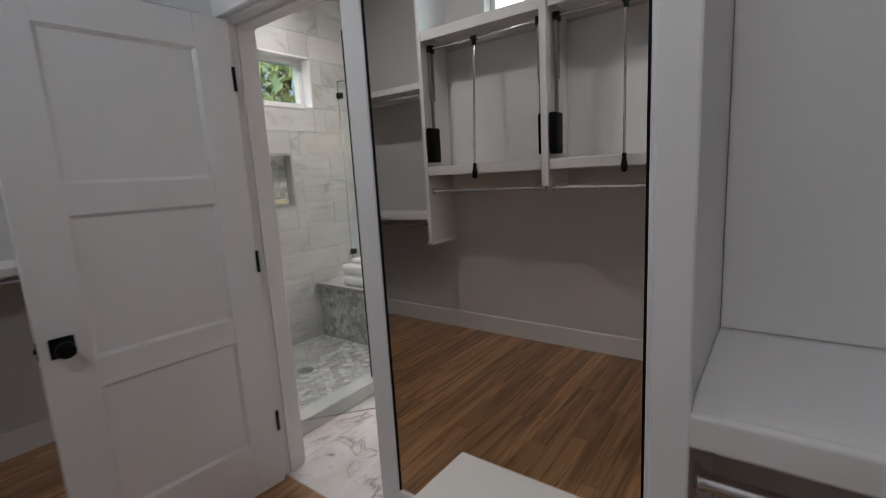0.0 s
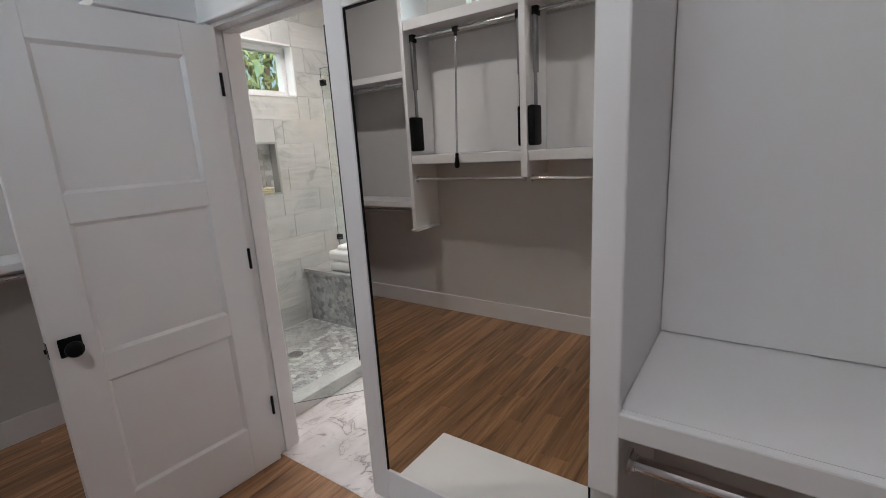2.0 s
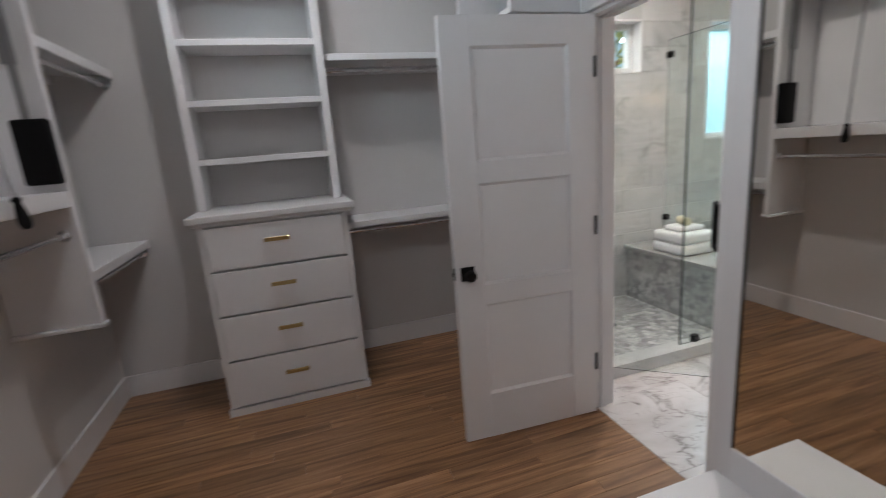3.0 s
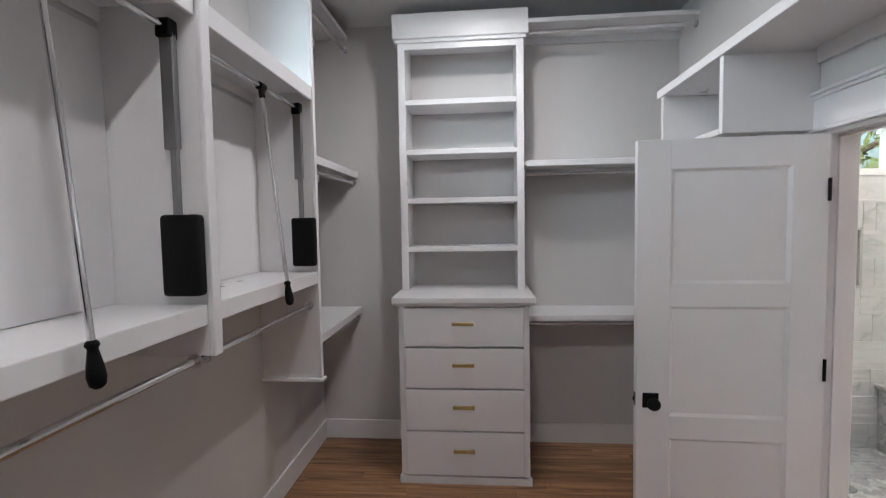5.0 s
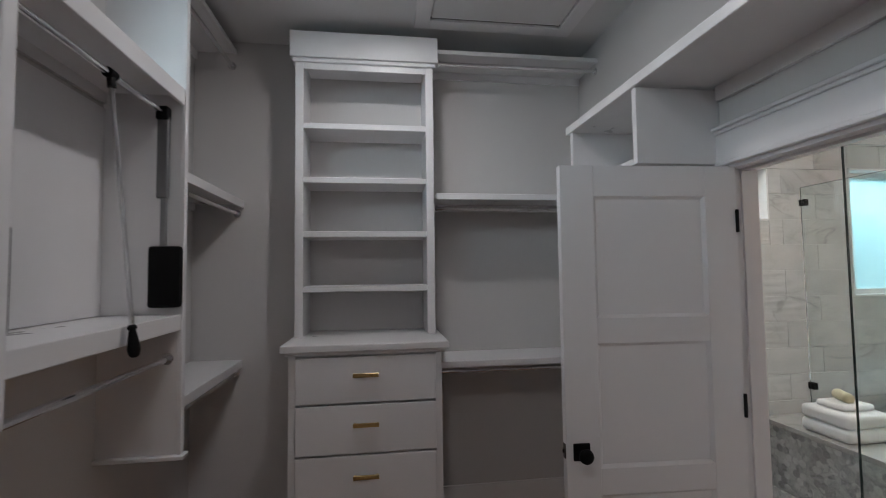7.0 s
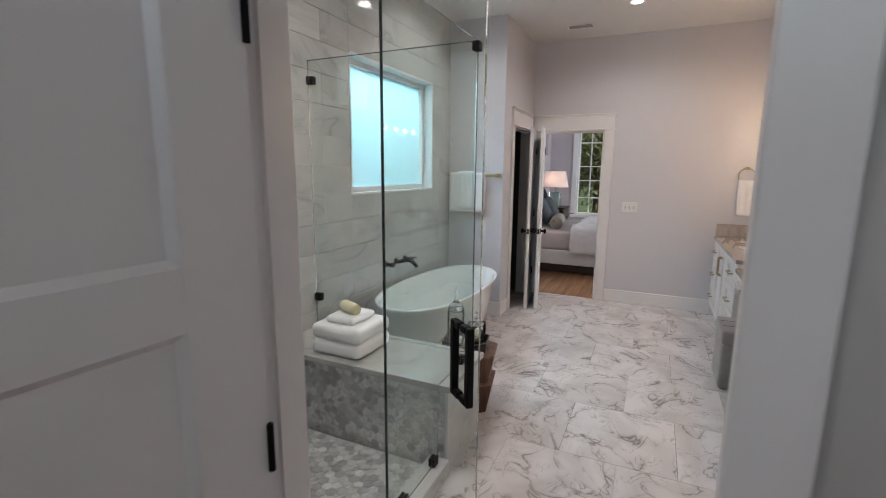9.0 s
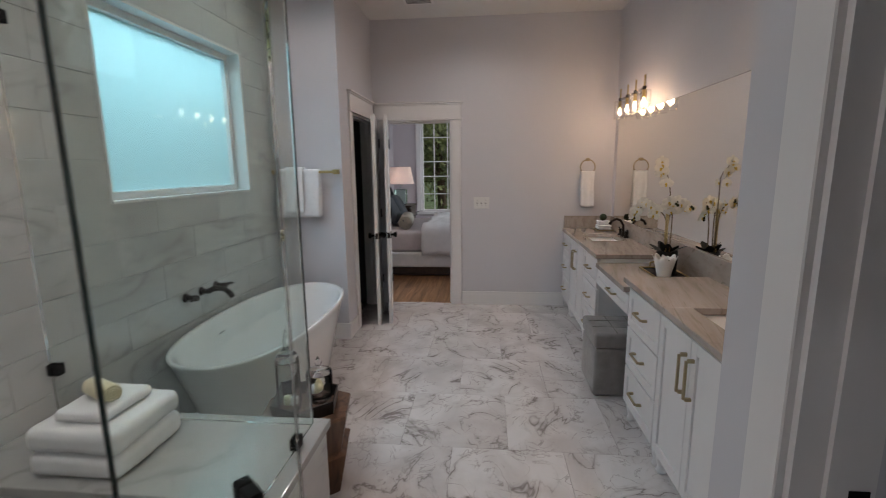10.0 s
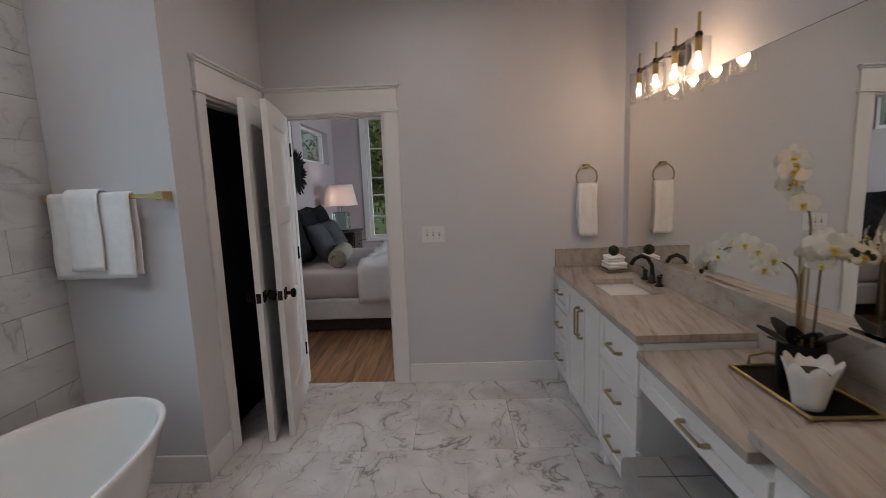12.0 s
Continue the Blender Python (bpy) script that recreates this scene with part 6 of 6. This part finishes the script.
def nightstand(x0, x1, y0, y1, top):
    t = thing("nightstand", ((x0 + x1) / 2, (y0 + y1) / 2, 0), "dark brown wooden nightstand beside the bed", "nightstand", "nightstands")
    part("body", box(x0 + 0.02, y0 + 0.03, 0.10, x1 - 0.02, y1 - 0.01, top - 0.035, 0.005), DARKWOOD, t)
    part("top", box(x0, y0, top - 0.035, x1, y1, top, 0.005), DARKWOOD, t)
    h = (top - 0.035 - 0.14) / 2
    for z in (0.12, 0.12 + h + 0.01):
        d = part("drawer", box(x0 + 0.05, y0 + 0.012, z, x1 - 0.05, y0 + 0.03, z + h - 0.01, 0.003), DARKWOOD, t)
        bm = bmesh.new()
        ball(bm, ((x0 + x1) / 2, y0 + 0.002, z + h / 2), 0.014, u=12, v=8)
        part("knob", bm, BRONZE, d, smooth=True)
    for x in (x0 + 0.06, x1 - 0.06):
        for y in (y0 + 0.07, y1 - 0.06):
            part("leg", box(x - 0.025, y - 0.025, 0, x + 0.025, y + 0.025, 0.10), DARKWOOD, t)


def table_lamp(c):
    x, y, z = c
    t = thing("table_lamp", c, "lit table lamp with pale shade and square green glass base", "lamp", "bedside lamps")
    part("plinth", box(x - 0.13, y - 0.13, z, x + 0.13, y + 0.13, z + 0.025, 0.004), CHROME, t)
    part("glass_base", box(x - 0.115, y - 0.115, z + 0.025, x + 0.115, y + 0.115, z + 0.30, 0.02), GREENGLASS, t, "thick green glass block base")
    part("neck", rodm((x, y, z + 0.30), (x, y, z + 0.47), 0.014), CHROME, t)
    bm = bmesh.new()
    lathe(bm, (x, y, z + 0.40), [(0.265, 0.0), (0.20, 0.32), (0.197, 0.32), (0.262, 0.0)], 40)
    bm.faces.ensure_lookup_table()
    for f in [f for f in bm.faces if len(f.verts) > 4]:
        bm.faces.remove(f)
    part("shade", bm, SHADE, t, "pale pink-beige drum shade", True)
    part("finial", rodm((x, y, z + 0.47), (x, y, z + 0.77), 0.006), CHROME, t)


nightstand(8.63, 9.27, 0.95, 1.49, 0.86)
nightstand(5.72, 6.32, 1.06, 1.54, 0.86)
table_lamp(LAMP_EAST)
table_lamp(LAMP_WEST)
wr = thing("wall_wreath", (7.98, 1.53, 1.75), "round black feather wreath hung on the bedroom wall", "wall decoration")
rnd = random.Random(3)
bm = bmesh.new()
for k in range(120):
    a = k * 2 * math.pi / 120
    r = rnd.uniform(0.12, 0.18)
    m = Matrix.Rotation(radians(90), 3, "X") @ Matrix.Rotation(a + rnd.uniform(-0.2, 0.2), 3, "Z") @ Matrix.Rotation(rnd.uniform(-0.3, 0.1), 3, "Y")
    petal(bm, (7.98 + 0.14 * math.cos(a), 1.535, 1.75 + 0.14 * math.sin(a)), m, r, 0.035, 0.1)
part("feathers", bm, DARKFAB, wr)
part("backing_ring", rodm((7.98, 1.53, 1.75), (7.98, 1.549, 1.75), 0.2, seg=24), DARKFAB, wr)


# pieces: oak strips
def piece(name, key, cache, make, parent, at, mat):
    if key not in cache:
        bm = make()
        me = bpy.data.meshes.new(name)
        bm.to_mesh(me)
        bm.free()
        me.materials.append(mat)
        cache[key] = me
    ob = new(name, cache[key])
    ob.location = at
    ob.parent = parent
    return ob


def slab_piece(w, d, h, b=0.0008):
    def make():
        bm = bmesh.new()
        bx(bm, -w / 2, -d / 2, -h, w / 2, d / 2, 0, b, 1)
        return bm
    return make


def strips(floor, x0, x1, y0, y1, wide, lengths, seed, cache):
    rnd = random.Random(seed)
    y = y0
    while y < y1 - 0.01:
        d = min(wide, y1 - y)
        x = x0 - rnd.uniform(0, 0.9)
        while x < x1:
            L = rnd.choice(lengths)
            a, b = max(x, x0), min(x + L, x1)
            x += L
            if b - a > 0.02:
                piece("plank", (round(b - a, 3), round(d, 3)), cache, slab_piece(b - a - 0.0012, d - 0.0012, 0.012), floor, ((a + b) / 2, y + d / 2, 0.0), OAK)
        y += d


oak_cache = {}
strips(bpy.data.objects["floor_closet"], CW, 0.02, -3.2, CN, 0.0826, (0.7, 1.0, 1.3, 1.6), 4, oak_cache)
strips(bpy.data.objects["floor_bedroom"], BE + 0.02, 8.4, -1.2, 1.5, 0.0826, (1.1, 1.4, 1.7), 5, oak_cache)

# marble floor tiles
tile_cache = {}
x = 0.02
row = 0
while x < BE + 0.02 - 0.01:
    w = min(0.61, BE + 0.02 - x)
    y = BS - (0.3 if row % 2 else 0.0)
    while y < BN:
        a, b = max(y, BS), min(y + 0.61, BN)
        if b - a > 0.01:
            piece("floor_tile", (round(w, 3), round(b - a, 3)), tile_cache, slab_piece(w - 0.0016, b - a - 0.0016, 0.012), floor_b, (x + w / 2, (a + b) / 2, 0.0), FLOORM)
        y += 0.61
    x += w
    row += 1


# wall tiles
def tile_wall(parent, axis, face, u0, u1, z1, holes, tw_, th, seed, wavy_until, inward):
    rnd = random.Random(seed)
    cache_a, cache_b = {}, {}
    z, r = 0.0, 0
    while z < z1 - 0.01:
        zb = min(z + th, z1)
        u = u0 - (tw_ / 2 if r % 2 else 0)
        while u < u1:
            a, b = max(u, u0), min(u + tw_, u1)
            u += tw_
            if b - a < 0.012:
                continue
            cells = [(a, b, z, zb)]
            for h in holes:
                out = []
                for c in cells:
                    if c[1] <= h[0] or c[0] >= h[1] or c[3] <= h[2] or c[2] >= h[3]:
                        out.append(c)
                        continue
                    if c[0] < h[0]:
                        out.append((c[0], h[0], c[2], c[3]))
                    if c[1] > h[1]:
                        out.append((h[1], c[1], c[2], c[3]))
                    m0, m1 = max(c[0], h[0]), min(c[1], h[1])
                    if c[2] < h[2]:
                        out.append((m0, m1, c[2], h[2]))
                    if c[3] > h[3]:
                        out.append((m0, m1, h[3], c[3]))
                cells = out
            wavy = rnd.random() < 0.5 and (a + b) / 2 < wavy_until
            for c in cells:
                w, h = c[1] - c[0] - 0.002, c[3] - c[2] - 0.002
                if w < 0.008 or h < 0.008:
                    continue
                def make(w=w, h=h):
                    bm = bmesh.new()
                    if axis == "y":
                        bx(bm, -w / 2, 0, -h / 2, w / 2, 0.011, h / 2, 0.001, 1)
                    else:
                        bx(bm, -0.011, -w / 2, -h / 2, 0, w / 2, h / 2, 0.001, 1)
                    return bm
                at = ((c[0] + c[1]) / 2, face, (c[2] + c[3]) / 2) if axis == "y" else (face, (c[0] + c[1]) / 2, (c[2] + c[3]) / 2)
                piece("wall_tile", (round(w, 3), round(h, 3)), cache_b if wavy else cache_a, make, parent, at, TILEW if wavy else TILEM)
        z += th
        r += 1


def grown(h, g):
    return (h[0] - g, h[1] + g, h[2] - g, h[3] + g)


tile_wall(wall_bn, "y", BN, 0.126, TWX - 0.002, BH, [grown(W1, 0.012), grown(FW, 0.012), grown(NI, 0.014)], 0.61, 0.2, 7, 1.85, -1)
wall_sw = structure("wall_shower_west", box(0.118, 0.2, 0, 0.128, BN + 0.012, BH), GROUT, "grouted backing of the tiled shower wall")
tile_wall(wall_sw, "x", 0.14, 0.2, BN - 0.002, BH, [], 0.61, 0.2, 9, 9, 1)


# marble hexagons
def hex_mesh(r, h):
    bm = bmesh.new()
    top = [bm.verts.new((r * 0.95 * math.cos(math.pi / 6 + k * math.pi / 3), r * 0.95 * math.sin(math.pi / 6 + k * math.pi / 3), h)) for k in range(6)]
    mid = [bm.verts.new((r * math.cos(math.pi / 6 + k * math.pi / 3), r * math.sin(math.pi / 6 + k * math.pi / 3), h - 0.0008)) for k in range(6)]
    low = [bm.verts.new((r * math.cos(math.pi / 6 + k * math.pi / 3), r * math.sin(math.pi / 6 + k * math.pi / 3), 0)) for k in range(6)]
    bm.faces.new(top)
    for a, b in ((low, mid), (mid, top)):
        for k in range(6):
            bm.faces.new((a[k], a[(k + 1) % 6], b[(k + 1) % 6], b[k]))
    me = bpy.data.meshes.new("hexagon_tile")
    bm.to_mesh(me)
    bm.free()
    me.materials.append(HEXM)
    return me


HR = 0.0293
HEX = hex_mesh(HR - 0.0012, 0.004)
W_ = HR * math.sqrt(3)


def hexes(u0, u1, v0, v1):
    k, v = 0, v0 + HR
    while v < v1 - HR * 0.6:
        u = u0 + W_ / 2 + (W_ / 2 if k % 2 else 0)
        while u < u1 - W_ * 0.4:
            yield u, v
            u += W_
        v += HR * 1.5
        k += 1


cells = list(hexes(SX0 + 0.014, BX + 0.01, SY0 + 0.125, BN - 0.002))
cells = [c for c in cells if (c[0] - 0.80) ** 2 + (c[1] - 0.88) ** 2 > 0.07 ** 2]
cells.sort(key=lambda c: c[1] - 0.3 * c[0])
for c in cells[:300]:
    ob = new("hexagon_tile", HEX)
    ob.location, ob.parent = (*c, 0.012), sf
rest = bmesh.new()
for c in cells[300:]:
    tmp = [rest.verts.new((c[0] + (HR - 0.0012) * math.cos(math.pi / 6 + k * math.pi / 3), c[1] + (HR - 0.0012) * math.sin(math.pi / 6 + k * math.pi / 3), 0.016)) for k in range(6)]
    lo = [rest.verts.new((v.co.x, v.co.y, 0.012)) for v in tmp]
    rest.faces.new(tmp)
    for k in range(6):
        rest.faces.new((lo[k], lo[(k + 1) % 6], tmp[(k + 1) % 6], tmp[k]))
if cells[300:]:
    ob = obj("hexagon_mosaic", rest, HEXM)
    ob.parent = sf
    tagged(ob, kind="stuff")
turn = pose(0, 0, 0, 0, -90, 0)
for y, z in hexes(SY0 + 0.035, BN - 0.002, 0.014, 0.458):
    ob = new("hexagon_tile", HEX)
    ob.matrix_basis = Matrix.Translation((BX + 0.012, y, z)) @ turn
    adopt(ob, bench_core)
turn = pose(0, 0, 0, 90, 0, 0)
for x, z in hexes(NI[0] + 0.006, NI[1] - 0.006, NI[2] + 0.006, NI[3] - 0.006):
    ob = new("hexagon_tile", HEX)
    ob.matrix_basis = Matrix.Translation((x, 1.49, z)) @ turn
    adopt(ob, ni)
